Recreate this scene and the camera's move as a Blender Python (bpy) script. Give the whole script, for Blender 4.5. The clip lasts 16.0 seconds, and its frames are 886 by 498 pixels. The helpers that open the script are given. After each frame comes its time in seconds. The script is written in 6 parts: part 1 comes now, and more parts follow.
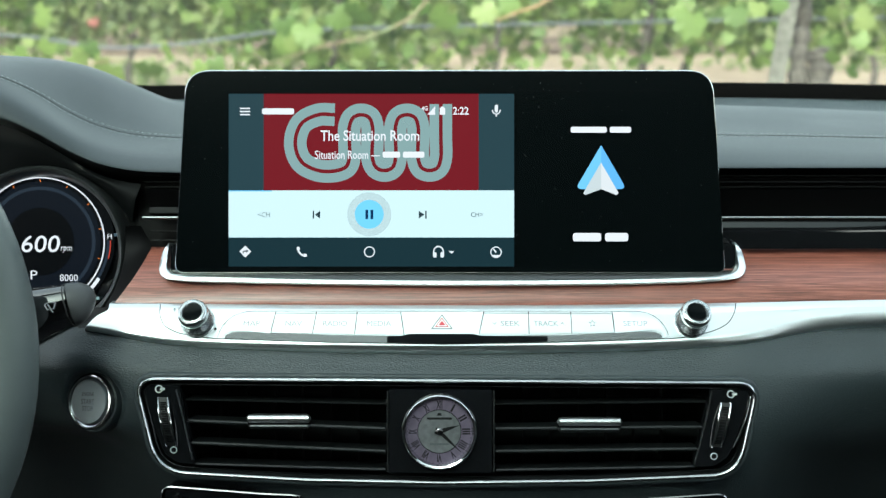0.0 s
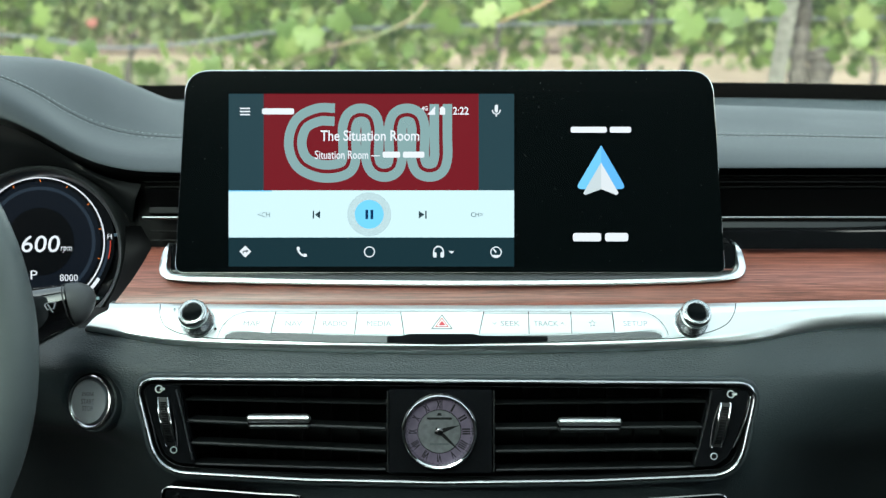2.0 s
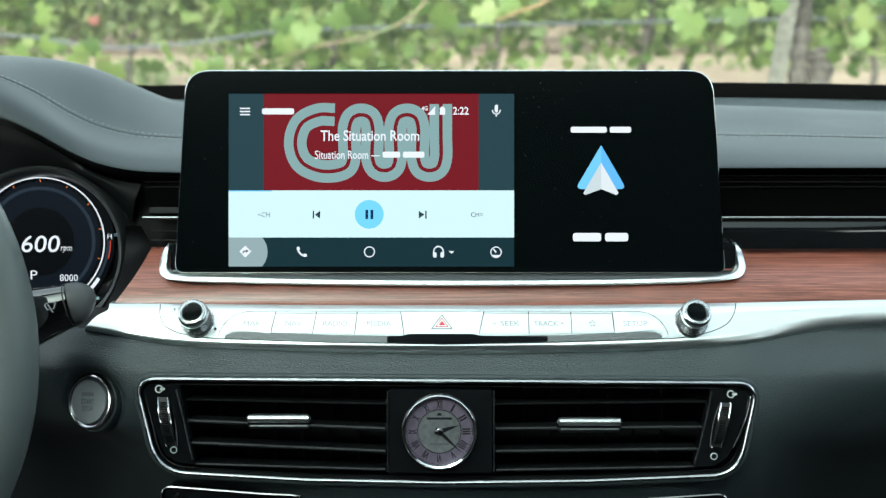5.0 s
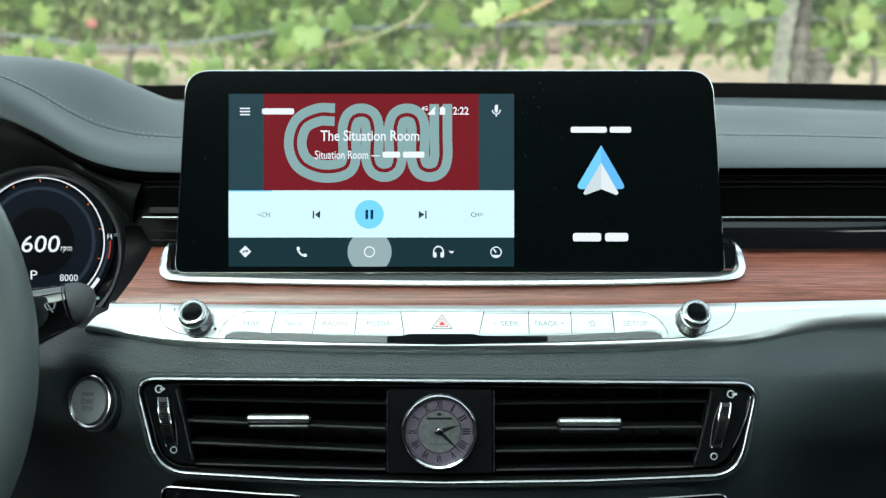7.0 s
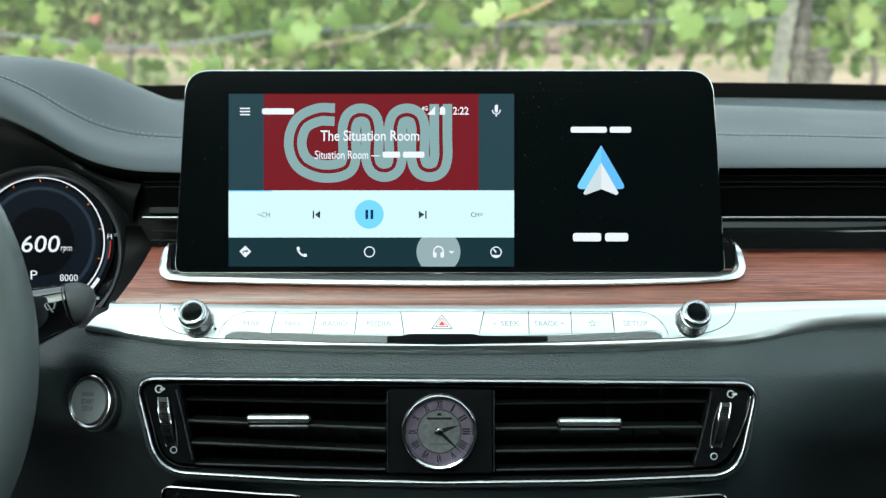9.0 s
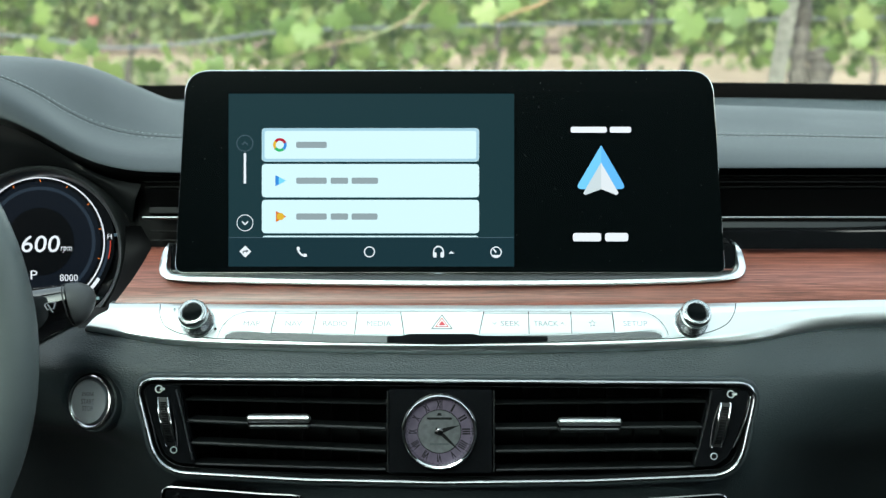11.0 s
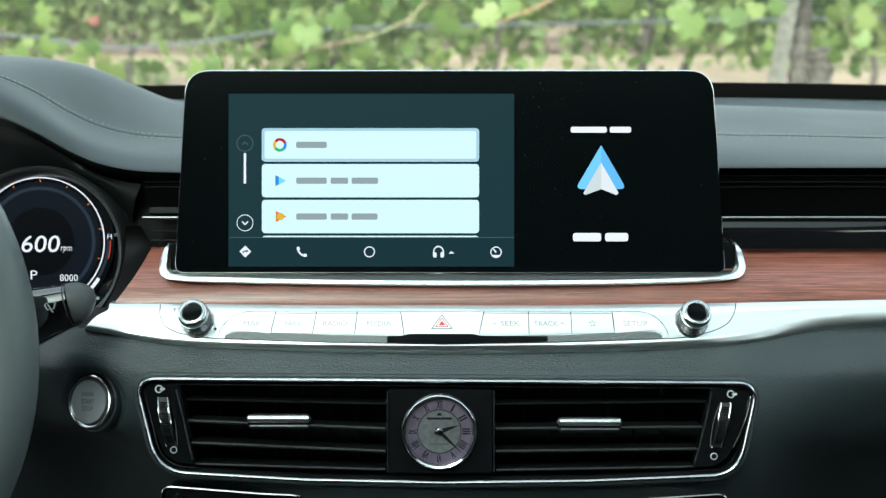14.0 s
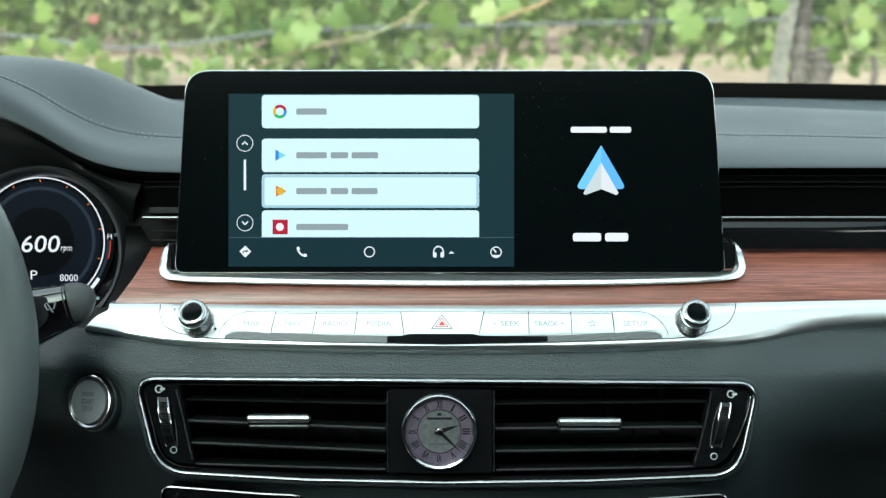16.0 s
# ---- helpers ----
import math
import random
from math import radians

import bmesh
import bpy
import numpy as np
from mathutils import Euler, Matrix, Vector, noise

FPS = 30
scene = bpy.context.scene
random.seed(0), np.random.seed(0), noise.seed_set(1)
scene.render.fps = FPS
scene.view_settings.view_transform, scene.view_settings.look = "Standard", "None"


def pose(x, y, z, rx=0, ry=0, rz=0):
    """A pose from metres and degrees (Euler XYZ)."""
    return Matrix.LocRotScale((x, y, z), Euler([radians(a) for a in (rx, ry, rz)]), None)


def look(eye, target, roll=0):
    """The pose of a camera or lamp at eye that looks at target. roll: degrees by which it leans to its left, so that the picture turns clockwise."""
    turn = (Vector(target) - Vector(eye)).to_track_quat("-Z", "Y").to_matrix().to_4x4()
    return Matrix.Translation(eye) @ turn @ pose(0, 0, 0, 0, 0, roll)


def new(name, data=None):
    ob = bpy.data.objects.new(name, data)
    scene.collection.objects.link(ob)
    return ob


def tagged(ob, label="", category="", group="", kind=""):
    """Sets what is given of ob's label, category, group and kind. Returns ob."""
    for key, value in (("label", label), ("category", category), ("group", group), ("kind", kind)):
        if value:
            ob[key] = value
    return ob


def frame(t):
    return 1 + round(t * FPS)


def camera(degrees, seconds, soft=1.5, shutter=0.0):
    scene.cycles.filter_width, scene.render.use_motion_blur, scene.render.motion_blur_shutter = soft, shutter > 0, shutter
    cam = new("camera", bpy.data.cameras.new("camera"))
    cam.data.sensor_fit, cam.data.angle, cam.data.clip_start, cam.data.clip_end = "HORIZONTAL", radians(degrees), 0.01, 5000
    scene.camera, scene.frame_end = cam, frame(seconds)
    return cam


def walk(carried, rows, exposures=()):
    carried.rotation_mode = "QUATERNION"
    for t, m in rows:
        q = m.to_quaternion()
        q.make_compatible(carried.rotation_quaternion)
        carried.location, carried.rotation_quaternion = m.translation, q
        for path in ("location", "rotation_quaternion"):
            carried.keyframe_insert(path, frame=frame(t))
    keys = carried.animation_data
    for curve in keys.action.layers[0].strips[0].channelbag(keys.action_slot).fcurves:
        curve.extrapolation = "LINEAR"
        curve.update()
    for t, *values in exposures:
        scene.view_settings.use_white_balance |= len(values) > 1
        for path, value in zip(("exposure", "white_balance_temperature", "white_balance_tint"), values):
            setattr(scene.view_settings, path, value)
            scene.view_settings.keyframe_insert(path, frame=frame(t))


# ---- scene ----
# The dash frame: u to the right, v up along the dash, w out of the dash towards the seats, in millimetres.
DASH = pose(0, 0, 1.0, 77, 0, 0)
MM = 0.001

cam = camera(38.67, 16.0, 1.4)
cam.data.dof.use_dof = True
cam.data.dof.focus_distance = 0.79
cam.data.dof.aperture_fstop = 10.5
EYE = DASH @ Matrix.Translation((0, 0, 0.8))
EXPO = 2.5
walk(cam, [(0.0, EYE), (16.0, EYE)], [(0.0, EXPO, 6500, -4), (16.0, EXPO, 6500, -4)])

# ---- daylight ----
world = bpy.data.worlds.new("sky")
scene.world = world
world.use_nodes = True
wn = world.node_tree
sky = wn.nodes.new("ShaderNodeTexSky")
sky.sky_type = "NISHITA"
sky.sun_disc = False
sky.sun_elevation = radians(38)
sky.sun_rotation = radians(197)
sky.air_density, sky.dust_density, sky.ozone_density = 1.0, 4.0, 1.0
hazy = wn.nodes.new("ShaderNodeHueSaturation")
hazy.inputs["Saturation"].default_value = 0.42
wn.links.new(sky.outputs[0], hazy.inputs["Color"])
wn.links.new(hazy.outputs[0], wn.nodes["Background"].inputs[0])
wn.nodes["Background"].inputs[1].default_value = 0.15
sun = new("sun", bpy.data.lights.new("sun", "SUN"))
sun.data.energy = 0.75
sun.data.angle = radians(12)
sun.data.color = (1.0, 0.965, 0.90)
sun.matrix_world = look((-2.5, -8, 6.5), (0, 0, 0))


# ---- materials ----
def lin(h):
    """Linear colour of a hex string."""
    c = [int(h[i:i + 2], 16) / 255 for i in (0, 2, 4)]
    return tuple(x / 12.92 if x <= 0.04045 else ((x + 0.055) / 1.055) ** 2.4 for x in c)


def mat(name, base, rough=0.5, metal=0.0, coat=0.0, spec=0.5):
    m = bpy.data.materials.new(name)
    m.use_nodes = True
    b = m.node_tree.nodes["Principled BSDF"]
    b.inputs["Base Color"].default_value = (*base, 1)
    b.inputs["Roughness"].default_value = rough
    b.inputs["Metallic"].default_value = metal
    b.inputs["Coat Weight"].default_value = coat
    b.inputs["Coat Roughness"].default_value = 0.04
    b.inputs["Specular IOR Level"].default_value = spec
    return m


def nodes_of(m):
    return m.node_tree.nodes, m.node_tree.links, m.node_tree.nodes["Principled BSDF"]


def coords(m, scale=(1, 1, 1), kind="Object"):
    n, l, b = nodes_of(m)
    tc = n.new("ShaderNodeTexCoord")
    mp = n.new("ShaderNodeMapping")
    mp.inputs["Scale"].default_value = scale
    l.new(tc.outputs[kind], mp.inputs["Vector"])
    return mp.outputs[0]


def tex(m, kind, vec, **sets):
    n, l, b = nodes_of(m)
    t = n.new(kind)
    for k, v in sets.items():
        t.inputs[k].default_value = v
    l.new(vec, t.inputs["Vector"])
    return t


def ramp(m, fac, stops):
    n, l, b = nodes_of(m)
    r = n.new("ShaderNodeValToRGB")
    e = r.color_ramp.elements
    while len(e) < len(stops):
        e.new(0.5)
    for i, (p, c) in enumerate(stops):
        e[i].position = p
        e[i].color = (*c, 1) if len(c) == 3 else c
    l.new(fac, r.inputs[0])
    return r.outputs[0]


def bump(m, height, strength, dist):
    n, l, b = nodes_of(m)
    bp = n.new("ShaderNodeBump")
    bp.inputs["Strength"].default_value = strength
    bp.inputs["Distance"].default_value = dist
    l.new(height, bp.inputs["Height"])
    prev = b.inputs["Normal"].links
    if prev:
        l.new(prev[0].from_socket, bp.inputs["Normal"])
    l.new(bp.outputs[0], b.inputs["Normal"])


def leather(name, base, rough, grain, depth):
    """Pebbled hide: small flat cells, drawn out along the dash, with fine creases between them."""
    m = mat(name, base, rough, spec=0.4)
    n, l, b = nodes_of(m)
    v = coords(m, (0.62, 1.25, 1.25))
    warp = tex(m, "ShaderNodeTexNoise", v, Scale=grain * 0.35, Detail=2.0)
    mixv = n.new("ShaderNodeMix")
    mixv.data_type = "VECTOR"
    mixv.inputs[0].default_value = 0.0016
    l.new(v, mixv.inputs[4])
    l.new(warp.outputs["Color"], mixv.inputs[5])
    cell = n.new("ShaderNodeTexVoronoi")
    cell.feature = "DISTANCE_TO_EDGE"
    cell.inputs["Scale"].default_value = grain
    l.new(mixv.outputs[1], cell.inputs["Vector"])
    bump(m, ramp(m, cell.outputs["Distance"], [(0.0, (0, 0, 0)), (0.5, (1, 1, 1))]), 0.6, depth)
    soft = tex(m, "ShaderNodeTexNoise", v, Scale=grain * 0.5, Detail=1.0)
    bump(m, soft.outputs[0], 0.3, depth * 1.2)
    big = tex(m, "ShaderNodeTexNoise", v, Scale=14.0, Detail=4.0)
    l.new(ramp(m, big.outputs[0], [(0.3, tuple(c * 0.9 for c in base)), (0.7, tuple(c * 1.1 for c in base))]), b.inputs["Base Color"])
    l.new(ramp(m, big.outputs[0], [(0.3, (rough - 0.04,) * 3), (0.7, (rough + 0.04,) * 3)]), b.inputs["Roughness"])
    return m


LEATHER = leather("grained_leather", (0.0260, 0.0358, 0.0396), 0.42, 700.0, 0.00034)
nodes_of(LEATHER)[2].inputs["Specular IOR Level"].default_value = 0.45
PAD = leather("soft_dash_skin", (0.0315, 0.0390, 0.0420), 0.54, 1100.0, 0.00005)
nodes_of(PAD)[2].inputs["Specular IOR Level"].default_value = 0.26
WHEEL = leather("wheel_leather", (0.100, 0.116, 0.115), 0.42, 700.0, 0.00008)

DARK = mat("matte_black_plastic", (0.010, 0.010, 0.011), 0.55)
n_, l_, b_ = nodes_of(DARK)
l_.new(ramp(DARK, tex(DARK, "ShaderNodeTexNoise", coords(DARK), Scale=60.0, Detail=4.0).outputs[0], [(0.3, (0.007, 0.007, 0.008)), (0.7, (0.014, 0.014, 0.015))]), b_.inputs["Base Color"])
bump(DARK, tex(DARK, "ShaderNodeTexNoise", coords(DARK), Scale=2200.0).outputs[0], 0.25, 0.0002)

GLOSS = mat("piano_black", (0.0055, 0.006, 0.007), 0.06, spec=0.5)
n_, l_, b_ = nodes_of(GLOSS)
l_.new(ramp(GLOSS, tex(GLOSS, "ShaderNodeTexNoise", coords(GLOSS), Scale=25.0, Detail=5.0).outputs[0], [(0.35, (0.04,) * 3), (0.75, (0.10,) * 3)]), b_.inputs["Roughness"])
GLASS_BLACK = mat("coated_display_glass", (0.0016, 0.0026, 0.0029), 0.14, spec=0.13)

SILVER = mat("satin_silver", (0.79, 0.83, 0.84), 0.30, 1.0)
n_, l_, b_ = nodes_of(SILVER)
s1 = tex(SILVER, "ShaderNodeTexNoise", coords(SILVER, (6, 900, 900)), Scale=1.0, Detail=4.0)
l_.new(ramp(SILVER, s1.outputs[0], [(0.3, (0.30,) * 3), (0.7, (0.34,) * 3)]), b_.inputs["Roughness"])
s2 = tex(SILVER, "ShaderNodeTexNoise", coords(SILVER), Scale=2500.0)
bump(SILVER, s2.outputs[0], 0.015, 0.0001)

CHROME = mat("chrome", (0.85, 0.86, 0.87), 0.10, 1.0)
n_, l_, b_ = nodes_of(CHROME)
l_.new(ramp(CHROME, tex(CHROME, "ShaderNodeTexNoise", coords(CHROME), Scale=90.0, Detail=4.0).outputs[0], [(0.3, (0.07,) * 3), (0.75, (0.17,) * 3)]), b_.inputs["Roughness"])
DARK_CHROME = mat("smoked_chrome", (0.20, 0.20, 0.21), 0.18, 1.0)
GREY_BAND = mat("smoked_grey_lens", (0.20, 0.21, 0.21), 0.25, 0.8)

WOOD = mat("open_pore_walnut", (0.22, 0.09, 0.05), 0.34, spec=0.5, coat=0.15)
n_, l_, b_ = nodes_of(WOOD)
b_.inputs["Coat Roughness"].default_value = 0.28
wl = tex(WOOD, "ShaderNodeTexNoise", coords(WOOD, (7, 22, 22)), Scale=1.0, Detail=2.0)
wb = n_.new("ShaderNodeMix")
wb.data_type = "VECTOR"
wb.inputs[0].default_value = 0.0035
l_.new(coords(WOOD), wb.inputs[4])
l_.new(wl.outputs["Color"], wb.inputs[5])


def drawn(sx, sy):
    """Wavering coordinates, drawn out along the grain."""
    mp = n_.new("ShaderNodeMapping")
    mp.inputs["Scale"].default_value = (sx, sy, sy)
    l_.new(wb.outputs[1], mp.inputs["Vector"])
    return mp.outputs[0]


g1 = tex(WOOD, "ShaderNodeTexNoise", drawn(11, 850), Scale=1.0, Detail=5.0, Roughness=0.6)
c1 = ramp(WOOD, g1.outputs[0], [(0.30, (0.105, 0.031, 0.021)), (0.5, (0.218, 0.071, 0.049)), (0.70, (0.330, 0.126, 0.092))])
g2 = tex(WOOD, "ShaderNodeTexNoise", drawn(36, 1900), Scale=1.0, Detail=2.0)
c2 = ramp(WOOD, g2.outputs[0], [(0.38, (0.25, 0.20, 0.19)), (0.50, (1, 1, 1))])
mx = n_.new("ShaderNodeMix")
mx.data_type, mx.blend_type = "RGBA", "MULTIPLY"
mx.inputs[0].default_value = 0.6
l_.new(c1, mx.inputs[6])
l_.new(c2, mx.inputs[7])
l_.new(mx.outputs[2], b_.inputs["Base Color"])
bump(WOOD, g2.outputs[0], 0.3, 0.0002)

DUST = mat("pale_dust", (0.16, 0.17, 0.17), 0.9)
THREAD = mat("grey_thread", (0.25, 0.27, 0.275), 0.7)
INK = mat("grey_print", (0.12, 0.13, 0.14), 0.5)
PALE_INK = mat("pale_grey_print", (0.21, 0.22, 0.225), 0.5)
FRIT = mat("black_glass_edge", (0.0015, 0.0015, 0.0015), 0.9, spec=0.02)
DUCT = mat("duct_black", (0.011, 0.0125, 0.013), 0.8, spec=0.08)
RED_INK = mat("red_print", (0.45, 0.03, 0.04), 0.5)
BLACK_INK = mat("black_print", (0.006, 0.006, 0.007), 0.6, spec=0.2)
SATIN_CHROME = mat("satin_chrome", (0.62, 0.63, 0.64), 0.26, 1.0)
WHITE_INK = mat("white_print", (0.55, 0.57, 0.58), 0.5)
KNURL = mat("knurled_metal", (0.62, 0.65, 0.66), 0.24, 1.0)
RING = mat("turned_satin_metal", (0.60, 0.63, 0.64), 0.24, 1.0)
GROOVE = mat("dark_groove_metal", (0.10, 0.105, 0.11), 0.35, 1.0)
HOOD = mat("black_hood_lining", (0.0055, 0.0065, 0.007), 0.5, spec=0.25)
KNOB = mat("dull_chrome", (0.45, 0.46, 0.47), 0.2, 1.0)
GRIP = mat("satin_grip_metal", (0.55, 0.56, 0.57), 0.36, 1.0)
FRAME = mat("bright_frame_metal", (0.50, 0.515, 0.53), 0.2, 1.0)
LINE = mat("satin_line_metal", (0.28, 0.29, 0.30), 0.34, 1.0)
BEZEL = mat("polished_bezel", (0.60, 0.61, 0.62), 0.06, 1.0)
PEARL = mat("silvered_dial", (0.205, 0.215, 0.225), 0.36, 0.6)
SATIN_BLACK = mat("satin_black", (0.032, 0.034, 0.036), 0.26, spec=0.7)
SLAT = mat("slot_slat_black", (0.003, 0.003, 0.0032), 0.45, spec=0.1)
PEARL_RING = mat("mother_of_pearl", (0.150, 0.122, 0.172), 0.32, 0.3)
for m_, sc in ((PEARL, 300.0), (PEARL_RING, 160.0)):
    n_, l_, b_ = nodes_of(m_)
    c = b_.inputs["Base Color"].default_value[:3]
    l_.new(ramp(m_, tex(m_, "ShaderNodeTexNoise", coords(m_), Scale=sc, Detail=3.0).outputs[0], [(0.3, tuple(x * 0.8 for x in c)), (0.7, tuple(x * 1.15 for x in c))]), b_.inputs["Base Color"])
SHELL = mat("cabin_lining", (0.04, 0.04, 0.04), 0.85)
n_, l_, b_ = nodes_of(SHELL)
l_.new(ramp(SHELL, tex(SHELL, "ShaderNodeTexNoise", coords(SHELL), Scale=30.0, Detail=5.0).outputs[0], [(0.3, (0.03,) * 3), (0.7, (0.05,) * 3)]), b_.inputs["Base Color"])


def glow(name, h, strength=1.0, see=1.0):
    """A lit part of a screen."""
    m = mat(name, (0.001, 0.001, 0.001), 0.35, spec=0.03)
    n, l, b = nodes_of(m)
    b.inputs["Emission Color"].default_value = tuple(a * b for a, b in zip((*lin(h), 1), (1.09, 1.0, 1.15, 1.0)))
    b.inputs["Emission Strength"].default_value = strength / 2 ** EXPO
    b.inputs["Alpha"].default_value = see
    return m


G_SLATE = glow("screen_slate", "2a454b")
G_RED = glow("screen_red", "761a24")
G_LOGO = glow("screen_grey_green", "8bada9")
G_WHITE = glow("screen_white", "d9fbf9")
G_TEXT = glow("screen_text_white", "eef8f8")
G_NAV = glow("screen_bar", "1a343a")
G_LIST = glow("screen_list_ground", "1d383c")
G_BLUE = glow("screen_sky_blue", "7fdcff")
G_HALO = glow("screen_halo", "b8d4d2", 1.0, 0.28)
G_TRAIL = glow("screen_trail", "b8d4d2", 1.0, 0.17)
G_INK = glow("screen_dark_grey", "2c4045")
G_GREYTEXT = glow("screen_grey_text", "5d7072")
G_WORD = glow("screen_word_grey", "94a6a6")
G_NAVY = glow("screen_navy", "123a5c")
G_FOCUS = glow("screen_focus_blue", "a9d3de")
G_DIM = glow("screen_dim_line", "4a6068")
G_ARROW_L = glow("screen_arrow_blue", "7cd3fb")
G_ARROW_R = glow("screen_arrow_blue_deep", "6cc0f5")
G_ARROW_W = glow("screen_arrow_white", "e4f0ee")
G_ARROW_G = glow("screen_arrow_pale", "cfe0de")
G_ORANGE = glow("screen_orange", "d87a3a")
G_REDMARK = glow("screen_red_mark", "b04030")
G_GREEN = glow("screen_green", "3fb86a")
G_YELLOW = glow("screen_yellow", "e0b83a")
G_MIDBLUE = glow("screen_mid_blue", "3f8fd8")
G_CRIMSON = glow("screen_crimson", "b5243c")
G_DIAL = glow("dial_dark_blue", "0f161e")
G_DIALRING = glow("dial_slate_blue", "28343e")
G_BLACK = glow("dial_black", "05080b")


# ---- building helpers ----
ORG = {}


def thing(name, u, v, w, label, category, group=""):
    """A thing on the dash: an Empty at its base, with the dash's axes."""
    e = new(name)
    e.empty_display_size = 0.02
    e.matrix_world = DASH @ Matrix.Translation((u * MM, v * MM, w * MM))
    ORG[e] = Vector((u, v, w))
    return tagged(e, label, category, group)


def part(name, bm, material, parent, label="", at=None, smooth=True, kind=""):
    """Links a bmesh, in dash millimetres, as one mesh under a thing or a part."""
    o = Vector(at) if at else ORG[parent].copy()
    bmesh.ops.recalc_face_normals(bm, faces=bm.faces)
    bmesh.ops.translate(bm, verts=bm.verts, vec=-o)
    bmesh.ops.scale(bm, verts=bm.verts, vec=(MM, MM, MM))
    me = bpy.data.meshes.new(name)
    bm.to_mesh(me)
    bm.free()
    me.materials.append(material)
    ob = new(name, me)
    ob.parent = parent
    ob.location = (o - ORG[parent]) * MM
    ORG[ob] = o
    if smooth:
        me.polygons.foreach_set("use_smooth", [True] * len(me.polygons))
        me.set_sharp_from_angle(angle=radians(38))
    return tagged(ob, label, kind=kind)


def on_curve(P, t, closed=False):
    """The point at t, counted in control points, on a centripetal Catmull-Rom curve."""
    k = len(P)
    s = min(int(t), (k if closed else k - 1) - 1)
    f = t - s
    if closed:
        a, b, c, d = (P[(s + j - 1) % k] for j in range(4))
    else:
        b, c = P[s], P[s + 1]
        a = P[s - 1] if s > 0 else b * 2 - c
        d = P[s + 2] if s + 2 < k else c * 2 - b
    d1, d2, d3 = (max((q - p).length, 1e-6) ** 0.5 for p, q in ((a, b), (b, c), (c, d)))
    m1 = d2 * ((b - a) / d1 - (c - a) / (d1 + d2) + (c - b) / d2)
    m2 = d2 * ((c - b) / d2 - (d - b) / (d2 + d3) + (d - c) / d3)
    return b * (2 * f ** 3 - 3 * f * f + 1) + m1 * (f ** 3 - 2 * f * f + f) + c * (3 * f * f - 2 * f ** 3) + m2 * (f ** 3 - f * f)


def spline(pts, n, closed=False):
    """n points along a smooth curve through pts."""
    P = [Vector(p) for p in pts]
    segs = len(P) if closed else len(P) - 1
    return [on_curve(P, i * segs / (n if closed else n - 1), closed) for i in range(n)]


def loft(rails, nu, nv, bm=None, keep=None):
    """A smooth skin over rails that have equal numbers of control points."""
    bm = bm or bmesh.new()
    R = [spline(r, nu) for r in rails]
    cols = [spline([r[i] for r in R], nv) if len(R) > 2 else [R[0][i].lerp(R[1][i], j / (nv - 1)) for j in range(nv)] for i in range(nu)]
    vs = [[bm.verts.new(p) for p in c] for c in cols]
    for i in range(nu - 1):
        for j in range(nv - 1):
            q = (vs[i][j], vs[i + 1][j], vs[i + 1][j + 1], vs[i][j + 1])
            if keep is None or keep(sum((x.co for x in q), Vector()) / 4):
                bm.faces.new(q)
    bmesh.ops.delete(bm, geom=[v for v in bm.verts if not v.link_faces], context="VERTS")
    return bm


def rpoly(pts, r, seg=6):
    """A polygon with rounded corners; r: one radius or one for each corner."""
    k = len(pts)
    out = []
    for i in range(k):
        a, b, c = (Vector(pts[(i + j) % k][:2]) for j in (-1, 0, 1))
        rad = r[i] if isinstance(r, (list, tuple)) else r
        d1, d2 = (a - b).normalized(), (c - b).normalized()
        half = math.acos(max(-1, min(1, d1.dot(d2)))) / 2
        if rad < 1e-6:
            out.append(b)
            continue
        cut = min(rad / math.tan(half), 0.49 * (a - b).length, 0.49 * (c - b).length)
        p0, p1 = b + d1 * cut, b + d2 * cut
        for j in range(seg + 1):
            t = j / seg
            out.append(p0 * (1 - t) ** 2 + b * (2 * t * (1 - t)) + p1 * t * t)
    return out


def rrect(x0, y0, x1, y1, r=0, seg=5):
    return rpoly([(x0, y0), (x1, y0), (x1, y1), (x0, y1)], r, seg)


def circle(cu, cv, r, n=48, ry=None, a0=0, a1=360):
    ry = ry or r
    m = n if a1 - a0 == 360 else n + 1
    return [Vector((cu + r * math.cos(radians(a0 + (a1 - a0) * i / n)), cv + ry * math.sin(radians(a0 + (a1 - a0) * i / n)))) for i in range(m)]


def plate(outline, w0, w1, bm=None, bevel=0.0, lift=None):
    """A flat piece from w0 to w1; lift(u, v) adds a height."""
    bm = bm or bmesh.new()
    lift = lift or (lambda u, v: 0)
    c = sum((Vector(p[:2]) for p in outline), Vector((0, 0))) / len(outline)
    back = [bm.verts.new((p[0], p[1], w0 + lift(p[0], p[1]))) for p in outline]
    rows = [back]
    if bevel:
        rows.append([bm.verts.new((p[0], p[1], w1 - bevel + lift(p[0], p[1]))) for p in outline])
        ins = []
        for p in outline:
            q = Vector(p[:2])
            q = q + (c - q).normalized() * min(bevel, (c - q).length * 0.5)
            ins.append(bm.verts.new((q.x, q.y, w1 + lift(q.x, q.y))))
        rows.append(ins)
    else:
        rows.append([bm.verts.new((p[0], p[1], w1 + lift(p[0], p[1]))) for p in outline])
    k = len(outline)
    for a, b in zip(rows, rows[1:]):
        for i in range(k):
            bm.faces.new((a[i], a[(i + 1) % k], b[(i + 1) % k], b[i]))
    bm.faces.new(rows[-1])
    bm.faces.new(list(reversed(back)))
    return bm


